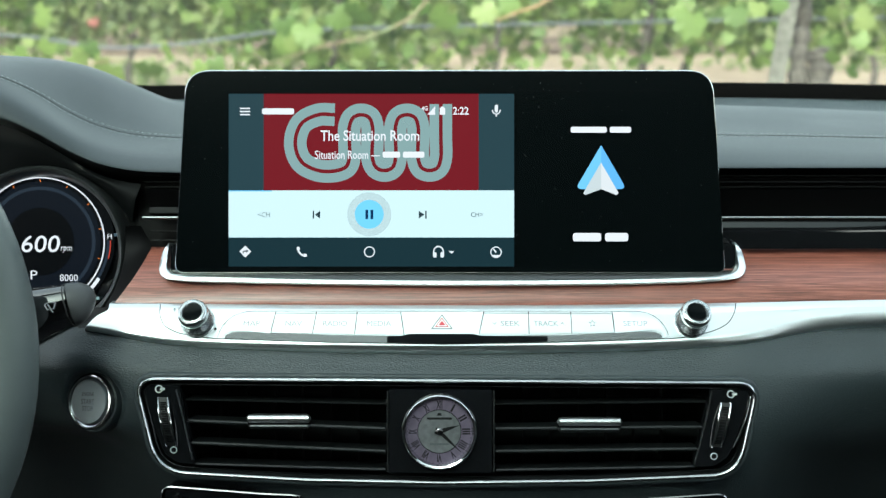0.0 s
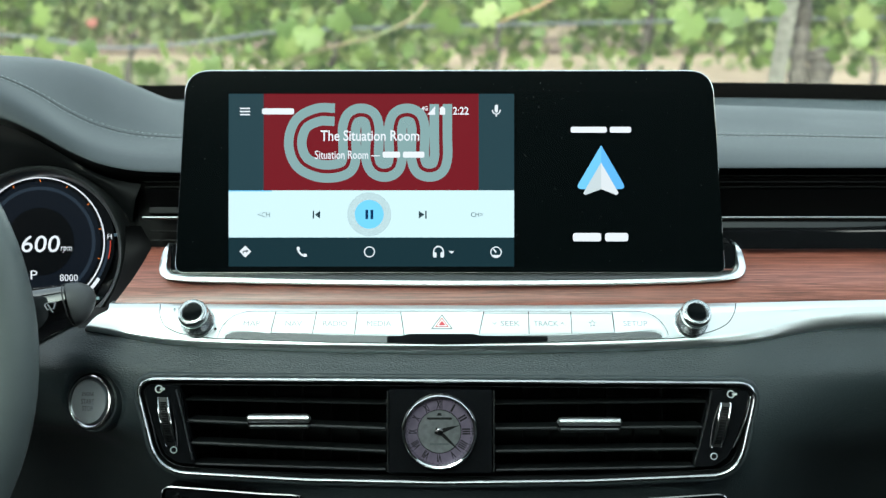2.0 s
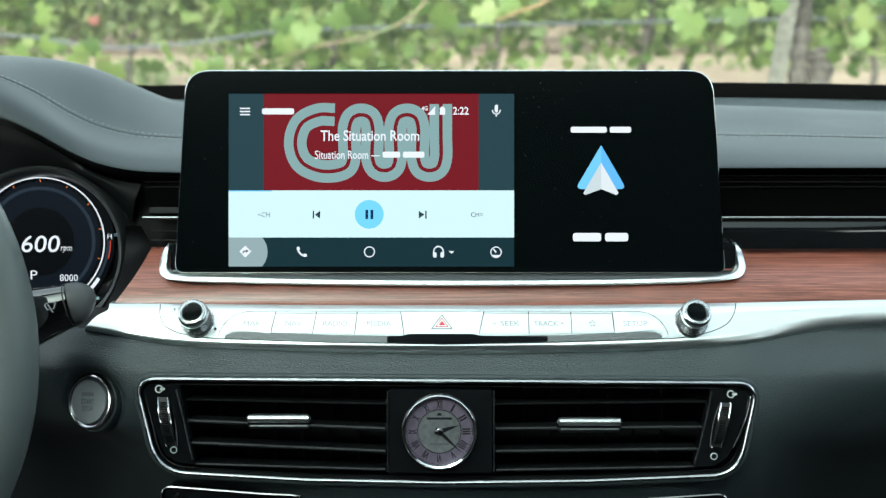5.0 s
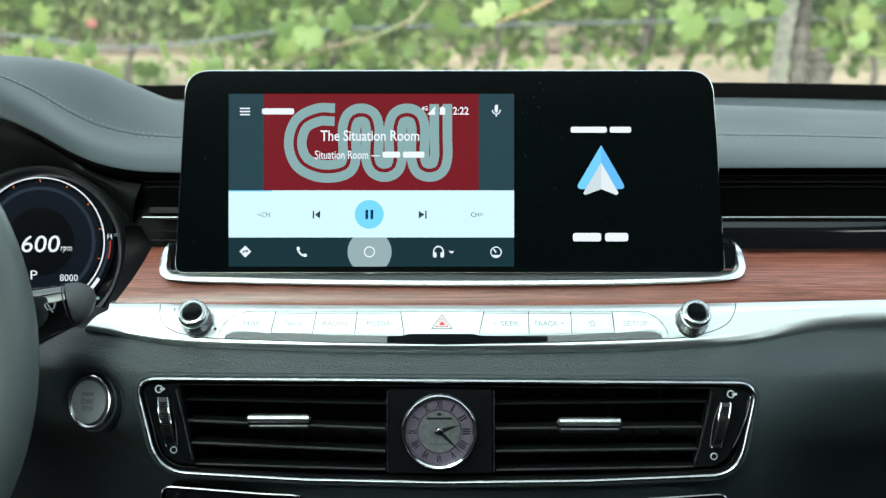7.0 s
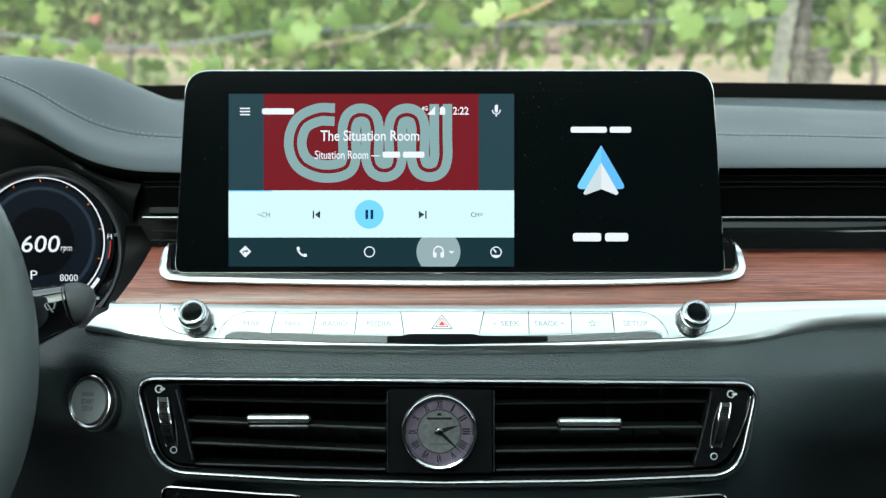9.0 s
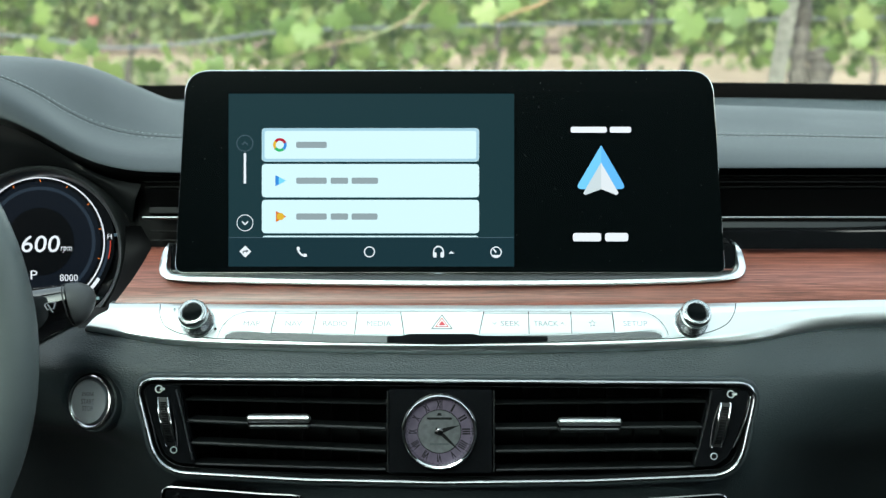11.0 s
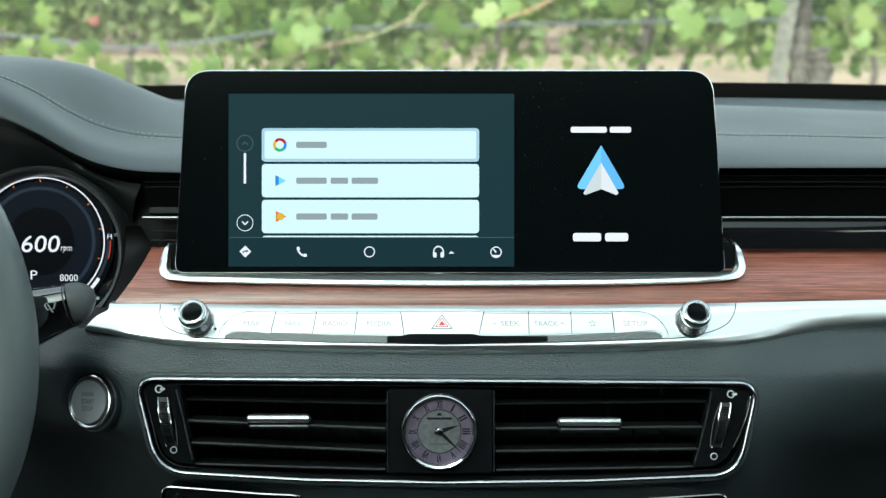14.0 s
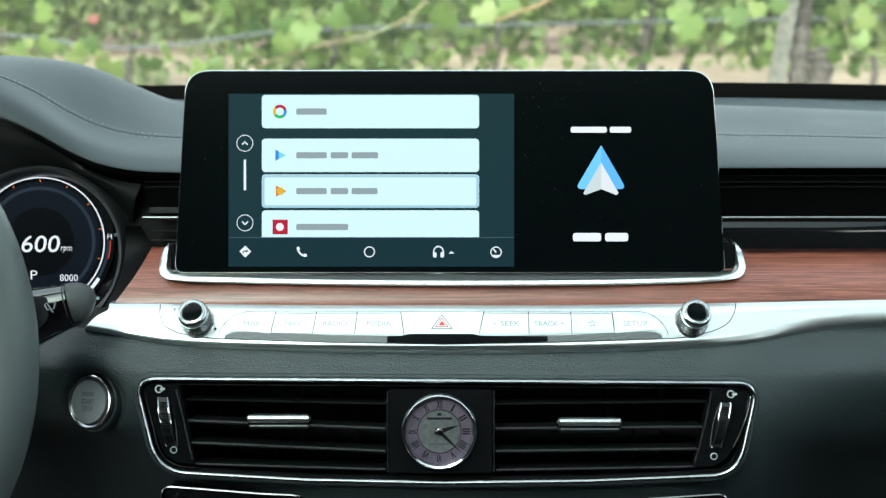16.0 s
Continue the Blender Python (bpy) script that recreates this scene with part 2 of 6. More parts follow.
def hit(outline, c, ang):
    d = Vector((math.cos(ang), math.sin(ang)))
    best = None
    k = len(outline)
    for i in range(k):
        a, b = Vector(outline[i][:2]) - c, Vector(outline[(i + 1) % k][:2]) - c
        e = b - a
        det = d.x * -e.y + e.x * d.y
        if abs(det) < 1e-12:
            continue
        t = (a.x * -e.y + e.x * a.y) / det
        s = (d.x * a.y - d.y * a.x) / det
        if t > 0 and -1e-6 <= s <= 1 + 1e-6 and (best is None or t > best):
            best = t
    return c + d * (best or 0.0)


def framed(outer, inner, w0, w1, bm=None):
    """A plate with an opening."""
    bm = bm or bmesh.new()
    c = sum((Vector(p[:2]) for p in inner), Vector((0, 0))) / len(inner)
    angs = sorted({round(math.atan2(p[1] - c.y, p[0] - c.x), 5) for p in list(outer) + list(inner)})
    rows = []
    for line, w in ((outer, w0), (outer, w1), (inner, w1), (inner, w0)):
        rows.append([bm.verts.new((*hit(line, c, a), w)) for a in angs])
    k = len(angs)
    for j in range(4):
        a, b = rows[j], rows[(j + 1) % 4]
        for i in range(k):
            bm.faces.new((a[i], a[(i + 1) % k], b[(i + 1) % k], b[i]))
    return bm


def tube(path, r, n=8, closed=False, bm=None, flat=1.0, up=(0, 0, 1), square=1.0):
    """A rod along a path; flat squeezes it along up, square below 1 gives it flat sides."""
    bent = lambda x: math.copysign(abs(x) ** square, x)
    bm = bm or bmesh.new()
    P = [Vector(p) for p in path]
    k = len(P)
    up = Vector(up)
    rings = []
    for i in range(k):
        t = (P[(i + 1) % k] - P[i - 1]) if closed or 0 < i < k - 1 else (P[1] - P[0] if i == 0 else P[-1] - P[-2])
        t.normalize()
        s = t.cross(up)
        s = s.normalized() if s.length > 1e-6 else Vector((1, 0, 0))
        q = s.cross(t)
        rr = r[i] if isinstance(r, (list, tuple)) else r
        rings.append([bm.verts.new(P[i] + s * rr * bent(math.cos(2 * math.pi * j / n)) + q * rr * flat * bent(math.sin(2 * math.pi * j / n))) for j in range(n)])
    for i in range(k if closed else k - 1):
        a, b = rings[i], rings[(i + 1) % k]
        for j in range(n):
            bm.faces.new((a[j], a[(j + 1) % n], b[(j + 1) % n], b[j]))
    if not closed:
        bm.faces.new(rings[0])
        bm.faces.new(list(reversed(rings[-1])))
    return bm


def lathe(profile, at, axis=(0, 0, 1), n=48, bm=None):
    """Turns a profile of (radius, height) about an axis through at."""
    bm = bm or bmesh.new()
    rot = Vector((0, 0, 1)).rotation_difference(Vector(axis)).to_matrix()
    rings = []
    for r, h in profile:
        if r < 1e-6:
            rings.append([bm.verts.new(rot @ Vector((0, 0, h)) + Vector(at))] * n)
        else:
            rings.append([bm.verts.new(rot @ Vector((r * math.cos(2 * math.pi * i / n), r * math.sin(2 * math.pi * i / n), h)) + Vector(at)) for i in range(n)])
    for a, b in zip(rings, rings[1:]):
        for i in range(n):
            q = []
            for x in (a[i], a[(i + 1) % n], b[(i + 1) % n], b[i]):
                if x not in q:
                    q.append(x)
            if len(q) > 2:
                bm.faces.new(q)
    return bm


def box(x0, x1, y0, y1, z0, z1, bm=None, bevel=0.0):
    bm = bm or bmesh.new()
    m = Matrix.Translation(((x0 + x1) / 2, (y0 + y1) / 2, (z0 + z1) / 2)) @ Matrix.Diagonal((x1 - x0, y1 - y0, z1 - z0, 1))
    g = bmesh.ops.create_cube(bm, size=1.0, matrix=m)
    if bevel:
        es = list({e for v in g["verts"] for e in v.link_edges})
        bmesh.ops.bevel(bm, geom=es, offset=bevel, segments=2, affect="EDGES")
    return bm


def ribbon(path, width, w0, w1, bm=None, closed=False):
    """A flat band of one width along a line."""
    bm = bm or bmesh.new()
    P = [Vector(p[:2]) for p in path]
    k = len(P)
    L, R = [], []
    for i in range(k):
        t = (P[(i + 1) % k] - P[i - 1]) if closed or 0 < i < k - 1 else (P[1] - P[0] if i == 0 else P[-1] - P[-2])
        t.normalize()
        s = Vector((-t.y, t.x)) * width / 2
        L.append([bm.verts.new((*(P[i] + s), w)) for w in (w0, w1)])
        R.append([bm.verts.new((*(P[i] - s), w)) for w in (w0, w1)])
    for i in range(k if closed else k - 1):
        j = (i + 1) % k
        bm.faces.new((L[i][1], L[j][1], R[j][1], R[i][1]))
        bm.faces.new((L[i][0], R[i][0], R[j][0], L[j][0]))
        bm.faces.new((L[i][0], L[j][0], L[j][1], L[i][1]))
        bm.faces.new((R[i][0], R[i][1], R[j][1], R[j][0]))
    return bm


def words(name, s, cu, cv, w, width, height, material, parent, turn=None, spin=0.0, lift=None, slant=0.0, bold=0.0):
    """Lettering in the built-in font, of that width and capital height, in dash millimetres."""
    cu_ = bpy.data.curves.new(name, "FONT")
    cu_.body = s
    cu_.resolution_u = 3
    cu_.extrude = 0.02
    cu_.offset = bold
    cu_.shear = slant
    ob = bpy.data.objects.new(name, cu_)
    scene.collection.objects.link(ob)
    me = bpy.data.meshes.new_from_object(ob.evaluated_get(bpy.context.evaluated_depsgraph_get()))
    bpy.data.objects.remove(ob)
    bm = bmesh.new()
    bm.from_mesh(me)
    bpy.data.meshes.remove(me)
    xs = [v.co.x for v in bm.verts]
    ys = [v.co.y for v in bm.verts]
    x0, x1, y0, y1 = min(xs), max(xs), min(ys), max(ys)
    cap = (y1 - y0)
    for v in bm.verts:
        p = Vector(((v.co.x - (x0 + x1) / 2) / (x1 - x0) * width, (v.co.y - (y0 + y1) / 2) / cap * height, 0.03 if v.co.z > 0 else 0.0))
        if spin:
            p.rotate(Euler((0, 0, radians(spin))))
        if turn:
            p = turn @ p
        v.co = Vector((cu + p.x, cv + p.y, w + p.z))
        if lift:
            v.co.z += lift(v.co.x, v.co.y)
    return part(name, bm, material, parent, smooth=False)



# ---- the display on the dash ----
def build_display():
    d = thing("display", 4.7, -16.5, -4, "wide black glass infotainment display standing on the dash", "display")
    outer = rpoly([(-162.5, 112.8), (170.4, 112.8), (178.6, -14.7), (-169.7, -14.7)], [16, 16, 5, 5], 8)
    hole = rrect(-136.0, -11.1, 45.1, 98.5)
    part("housing", framed(outer, hole, -9, 0), GLASS_BLACK, d, "black glass front with a wide border")
    part("back_cover", plate(rpoly([(-161.1, 111.3), (169.0, 111.3), (177.2, -14.0), (-168.3, -14.0)], [15, 15, 5, 5], 8), -18, -9.2), DARK, d)
    rim = [(p.x, p.y, -3.2) for p in rpoly([(-162.5, 112.8), (170.4, 112.8), (178.6, -14.7), (-169.7, -14.7)], [16, 16, 5, 5], 8)]
    part("rim", tube(rim, 1.0, 8, True, flat=2.4), CHROME, d, "thin polished metal rim")
    inner = rrect(-142.1, -12.5, 150.0, 100.6, 0.6, 2)
    part("screen_border", framed(inner, rrect(-141.8, -12.2, 149.6, 100.2, 0.5, 2), 0.0, 0.05), GLOSS, d)

    # the music page
    part("page_ground", plate(rrect(-136.8, -11.8, 45.8, 99.2), -1.6, -1.5), G_SLATE, d, "slate blue page ground")
    cover = part("cover_picture", plate(rrect(-113.8, 36.9, 22.6, 99.2), -1.48, -1.44), G_RED, d, "dark red cover picture with a pale looping band")
    loop = spline([(-68.7, 85.2), (-79.1, 85.2), (-89.9, 79.5), (-93.8, 67.3), (-89.9, 55.5), (-79.1, 49.8), (-67.3, 49.8), (-61.2, 52.6), (-59.4, 59.1),
                   (-59.4, 68.4), (-59.4, 77.7), (-56.9, 83.4), (-51.9, 85.2), (-46.9, 83.4), (-44.8, 77.7), (-44.8, 68.4), (-44.8, 57.6), (-42.2, 51.6), (-37.2, 49.8), (-32.2, 51.6), (-30.1, 57.6),
                   (-30.1, 68.4), (-30.1, 77.7), (-27.9, 83.4), (-22.9, 85.2), (-17.9, 83.4), (-15.8, 77.7), (-15.8, 68.4), (-15.8, 57.6), (-13.6, 51.6), (-8.6, 49.8), (-3.6, 51.6), (-1.4, 57.6), (-1.4, 72.0), (-1.4, 92.0)], 220)
    part("pale_band", ribbon(loop, 14.32, -1.44, -1.40), G_LOGO, cover)
    part("red_line", ribbon(loop, 2.33, -1.40, -1.38), G_RED, cover)
    words("title_text", "The Situation Room", -46.4, 72.0, -1.33, 62.65, 6.80, G_TEXT, d, bold=0.012)
    words("subtitle_text", "Situation Room \u2014", -60.7, 59.8, -1.33, 41.17, 5.37, G_TEXT, d, bold=0.008)
    part("name_bar", plate(rrect(-38.3, 58.0, -27.2, 61.8, 1.2), -1.34, -1.3), G_TEXT, d)
    part("name_bar", plate(rrect(-25.4, 58.0, -11.8, 61.8, 1.2), -1.34, -1.3), G_TEXT, d)
    part("station_bar", plate(rrect(-114.9, 85.4, -94.5, 89.3, 1.5), -1.34, -1.3), G_TEXT, d)
    for v0 in (84.85, 86.81, 88.78):
        part("menu_line", plate(rrect(-128.88, v0, -122.44, v0 + 0.90), -1.34, -1.3), G_TEXT, d)
    words("network_text", "4G", -11.6, 89.3, -1.33, 3.94, 2.86, G_TEXT, d, bold=0.02)
    part("signal_mark", plate([(-10.0, 85.2), (-5.0, 85.2), (-5.0, 90.6)], -1.34, -1.3), G_TEXT, d)
    part("battery_mark", plate(rpoly([(-2.1, 85.2), (1.4, 85.2), (1.4, 89.5), (0.5, 89.5), (0.5, 90.4), (-1.3, 90.4), (-1.3, 89.5), (-2.1, 89.5)], 0), -1.34, -1.3), G_TEXT, d)
    words("time_text", "2:22", 11.3, 87.7, -1.33, 10.02, 5.01, G_TEXT, d, bold=0.015)
    mic = part("microphone_mark", plate(rrect(32.8, 86.6, 34.9, 91.6, 1.07), -1.34, -1.3), G_TEXT, d)
    arc = [(31.3, 88.4), (31.9, 86.6), (33.8, 85.6), (35.8, 86.6), (36.3, 88.4)]
    part("microphone_stand", ribbon([(33.8, 85.6), (33.8, 84.1)], 0.86, -1.34, -1.3, ribbon(spline(arc, 14), 0.79, -1.34, -1.3)), G_TEXT, mic)

    part("player_panel", plate(rrect(-136.8, 7.3, 45.8, 37.2), -1.3, -1.2), G_WHITE, d, "bright white player panel")
    part("progress_line", plate(rrect(-136.0, 36.5, -108.5, 37.2), -1.2, -1.17), G_ARROW_L, d)
    button = part("pause_button", plate(circle(-46.8, 22.0, 9.13, 56), -1.11, -1.08), G_BLUE, d, "round sky blue pause button")
    for x0, x1 in ((-49.23, -47.43), (-46.00, -44.21)):
        part("pause_bar", plate(rrect(x0, 18.97, x1, 24.88), -1.08, -1.04), G_NAVY, button)
    part("previous_mark", plate(rrect(-82.7, 19.3, -81.8, 24.3), -1.2, -1.15, plate([(-78.0, 19.3), (-78.0, 24.3), (-81.4, 21.8)], -1.2, -1.15)), G_INK, d)
    part("next_mark", plate(rrect(-11.3, 19.3, -10.4, 24.3), -1.2, -1.15, plate([(-15.4, 19.3), (-11.8, 21.8), (-15.4, 24.3)], -1.2, -1.15)), G_INK, d)
    words("channel_down_text", "<CH", -113.7, 21.8, -1.19, 7.52, 3.04, G_GREYTEXT, d)
    words("channel_up_text", "CH>", 21.5, 21.8, -1.19, 7.52, 3.04, G_GREYTEXT, d)
    halo = part("highlight_disc", plate(circle(-46.8, 22.0, 13.96, 64), -1.16, -1.13), G_HALO, d, "pale see-through highlight disc", at=(-46.8, 22.0, -1.15))

    trail = part("trailing_disc", plate(circle(-46.8, 22.0, 13.96, 64), -1.17, -1.165), G_TRAIL, d, "faint trailing highlight disc", at=(-46.8, 22.0, -1.165))

    # the bar along the bottom
    part("bottom_bar", plate(rrect(-136.8, -11.8, 45.8, 7.5), -1.5, -1.42), G_NAV, d, "dark teal bar with five marks")
    z0, z1 = -0.25, -0.2
    turn = part("route_mark", plate([(-129.1, -1.6), (-125.3, 2.1), (-121.5, -1.6), (-125.3, -5.4)], z0, z1), G_TEXT, d)
    part("route_arrow", ribbon([(-126.6, -2.9), (-126.6, -1.3), (-124.8, -1.3)], 0.72, z1, z1 + 0.04, plate([(-124.8, -2.5), (-123.2, -1.3), (-124.8, 0.0)], z1, z1 + 0.04)), G_NAV, turn)
    part("phone_mark", ribbon(spline([(-92.0, 0.5), (-91.3, -1.8), (-89.5, -3.6), (-87.0, -4.3)], 14), 1.22, z0, z1,
         plate(rpoly([(-92.7, -0.9), (-90.6, -0.5), (-90.9, 1.4), (-92.7, 1.4)], 0.4), z0, z1 + 0.02, plate(rpoly([(-88.6, -5.0), (-86.3, -5.0), (-86.3, -3.2), (-88.2, -2.9)], 0.4), z0, z1 + 0.02))), G_TEXT, d)
    part("home_mark", ribbon(circle(-46.6, -1.8, 3.15, 40), 0.72, z0, z1, closed=True), G_TEXT, d)
    head = ribbon(spline([(-5.9, -4.7), (-5.9, -1.4), (-5.0, 0.7), (-2.9, 1.6), (-0.7, 0.7), (0.2, -1.4), (0.2, -4.7)], 26), 0.86, z0, z1)
    plate(rrect(-6.1, -5.4, -4.1, -2.1, 0.5), z0, z1 + 0.02, head)
    plate(rrect(-1.6, -5.4, 0.4, -2.1, 0.5), z0, z1 + 0.02, head)
    part("headphone_mark", head, G_TEXT, d)
    arrow = part("menu_arrow", plate([(3.6, -1.3), (5.4, -3.0), (7.2, -1.3)], z0, z1), G_TEXT, d, at=(5.4, -2.1, z0))
    part("gauge_mark", ribbon(circle(33.6, -2.0, 3.29, 40), 0.72, z0, z1, ribbon([(31.9, 0.0), (33.8, -2.3)], 0.93, z0, z1, plate(circle(33.6, -2.0, 3.08, 16, a0=215, a1=325), z0, z1)), closed=True), G_TEXT, d)

    # the quiet half of the screen
    f0, f1 = 0.02, 0.06
    part("heading_bar", plate(rrect(80.9, 73.7, 103.8, 77.5, 1.4), f0, f1), G_TEXT, d)
    part("heading_bar", plate(rrect(105.6, 73.7, 119.2, 77.5, 1.4), f0, f1), G_TEXT, d)
    part("device_bar", plate(rrect(82.3, 4.8, 100.2, 10.2, 1.8), f0, f1), G_TEXT, d)
    part("device_bar", plate(rrect(102.7, 4.8, 117.4, 10.2, 1.8), f0, f1), G_TEXT, d)
    sym = part("arrow_symbol", plate(rpoly([(100.2, 65.9), (100.2, 37.9), (83.8, 37.9)], [0.1, 0.1, 2.6], 5), f0, f1,
               None), G_ARROW_L, d, "blue and white arrowhead symbol")
    part("right_half", plate(rpoly([(100.2, 65.9), (116.3, 37.9), (100.2, 37.9)], [0.1, 2.6, 0.1], 5), f0, f1), G_ARROW_R, sym)
    part("pale_half", plate([(100.2, 54.8), (100.2, 37.9), (90.2, 34.2), (88.8, 35.4)], f1, f1 + 0.04), G_ARROW_G, sym)
    part("white_half", plate([(100.2, 54.8), (111.3, 35.4), (109.9, 34.2), (100.2, 37.9)], f1, f1 + 0.04), G_ARROW_W, sym)
    # settled dust
    rng = random.Random(3)
    bm = bmesh.new()
    while len(bm.verts) < 4 * 90:
        u, v = rng.uniform(-160, 168), rng.uniform(-13, 110)
        if -137 < u < 46 and -12 < v < 99:
            continue
        r = rng.uniform(0.12, 0.26)
        bm.faces.new([bm.verts.new((u + r * math.cos(a), v + r * math.sin(a), 0.1)) for a in (0.3, 1.9, 3.4, 5.1)])
    part("dust", bm, DUST, d, "fine pale dust specks", kind="stuff", smooth=False)
    return d, halo, trail, arrow


def build_list(d):
    """The list of apps: a ground, four cards, a focus frame and a scroll bar, in one stack inside the display."""
    z = -0.9
    page = part("list_ground", plate(rrect(-136.6, -11.8, 45.6, 99.2), z - 0.1, z), G_LIST, d, "dark teal list ground", at=(-45.5, 43.7, z))
    part("list_bar", plate(rrect(-136.6, -11.8, 45.6, 7.3), -0.5, -0.4), G_NAV, page)
    part("bar_line", plate(rrect(-136.0, 7.1, 45.1, 7.5), -0.4, -0.38), G_DIM, page)
    part("scroll_up", ribbon(circle(-125.7, 67.1, 5.08, 40), 0.50, z, z + 0.05, ribbon([(-127.4, 66.2), (-125.7, 68.0), (-123.9, 66.2)], 0.72, z, z + 0.05), closed=True), G_DIM, page)
    part("scroll_down", ribbon(circle(-125.6, 16.6, 5.08, 40), 0.50, z, z + 0.05, ribbon([(-127.4, 17.4), (-125.6, 15.6), (-123.7, 17.4)], 0.93, z, z + 0.05), closed=True), G_TEXT, page)
    lit = part("scroll_up_lit", ribbon(circle(-125.7, 67.1, 5.08, 40), 0.50, z, z + 0.05, ribbon([(-127.4, 66.2), (-125.7, 68.0), (-123.9, 66.2)], 0.93, z, z + 0.05), closed=True), G_TEXT, d, at=(-125.7, 67.1, z + 0.02))
    slider = part("scroll_bar", plate(rrect(-126.4, 41.5, -124.9, 60.9), z + 0.02, z + 0.06), G_TEXT, d, at=(-125.7, 51.2, z + 0.04))
    cards = []
    c0, c1 = -0.8, -0.72
    for k, cv in enumerate([66.05, 43.32, 20.59, -2.15]):
        h = 10.60
        card = part("list_card", plate(rrect(-114.92, cv - h, 22.91, cv + h, 2.51), c0, c1), G_WHITE, d, "white list card with a small coloured mark", at=(-46.00, cv, c0))
        cu = -103.46
        t0, t1 = c1, c1 + 0.04
        if k == 0:
            r = 3.44
            for a0, a1, m in ((20, 140, G_CRIMSON), (140, 215, G_YELLOW), (215, 310, G_GREEN), (310, 380, G_MIDBLUE)):
                part("mark_arc", ribbon(circle(cu, cv, r, 14, a0=a0, a1=a1), 1.79, t0, t1), m, card)
            spans = [(-93.08, -73.75)]
        elif k == 1:
            part("mark", plate(rpoly([(cu - 2.86, cv - 3.58), (cu + 3.94, cv), (cu - 2.86, cv + 3.58)], 0.4), t0, t1), G_MIDBLUE, card)
            part("mark_face", plate(rpoly([(cu - 0.72, cv - 2.51), (cu + 3.94, cv), (cu - 0.72, cv + 2.51)], 0.3), t1, t1 + 0.02), G_BLUE, card)
            spans = [(-93.08, -73.75), (-71.24, -60.14), (-58.00, -41.17)]
        elif k == 2:
            part("mark", plate(rpoly([(cu - 2.51, cv - 3.58), (cu + 4.30, cv), (cu - 2.51, cv + 3.58)], 0.4), t0, t1), G_ORANGE, card)
            part("mark_face", plate(circle(cu + 0.36, cv, 2.33, 20), t1, t1 + 0.02), G_YELLOW, card)
            spans = [(-93.08, -73.75), (-71.24, -60.14), (-58.00, -41.53)]
        else:
            part("mark", plate(rrect(cu - 4.65, cv - 4.65, cu + 5.01, cv + 4.65), t0, t1), G_CRIMSON, card)
            part("mark_face", plate(circle(cu, cv, 2.51, 20), t1, t1 + 0.02), G_TEXT, card)
            spans = [(-93.08, -60.14)]
        for a, b in spans:
            part("word_bar", plate(rrect(a, cv - 1.97, b, cv + 1.97, 1.07), t0, t1), G_WORD, card)
        cards.append(card)
    fw, fh = 68.74, 10.45
    fc = (-46.0, 66.1)
    focus = part("focus_frame", framed(rrect(fc[0] - fw, fc[1] - fh, fc[0] + fw, fc[1] + fh, 2.51), rrect(fc[0] - fw + 1.61, fc[1] - fh + 1.61, fc[0] + fw - 1.61, fc[1] + fh - 1.61, 1.43), -0.68, -0.64), G_FOCUS, d, "pale blue focus frame", at=(*fc, -0.66))
    return page, slider, cards, focus, lit


display, halo, trail, menu_arrow = build_display()
list_page, slider, cards, focus, scroll_lit = build_list(display)



# ---- the dash ----
def strip_w(v):
    """Depth of the silver strip's face at height v."""
    return 8 + 0.56 * (-35.4 - v)


VENT = rpoly([(-187.8, -79.9, 27), (192.0, -82.7, 27), (179.9, -137.3, 27), (88.6, -141.1, 27), (0.0, -142.2, 27), (-84.4, -140.4, 27), (-174.0, -135.3, 27)], [10, 10, 22, 300, 300, 300, 24], 10)
VENT = [Vector(p) for p in VENT]


def inside(p, outline):
    c = False
    k = len(outline)
    for i in range(k):
        a, b = outline[i], outline[i - 1]
        if (a[1] > p[1]) != (b[1] > p[1]) and p[0] < (b[0] - a[0]) * (p[1] - a[1]) / (b[1] - a[1]) + a[0]:
            c = not c
    return c


def shrunk(outline, d):
    c = sum((Vector(p[:2]) for p in outline), Vector((0, 0))) / len(outline)
    out = []
    k = len(outline)
    for i in range(k):
        t = (Vector(outline[(i + 1) % k][:2]) - Vector(outline[i - 1][:2])).normalized()
        nrm = Vector((-t.y, t.x))
        p = Vector(outline[i][:2])
        if nrm.dot(c - p) < 0:
            nrm = -nrm
        out.append(p + nrm * d)
    return out


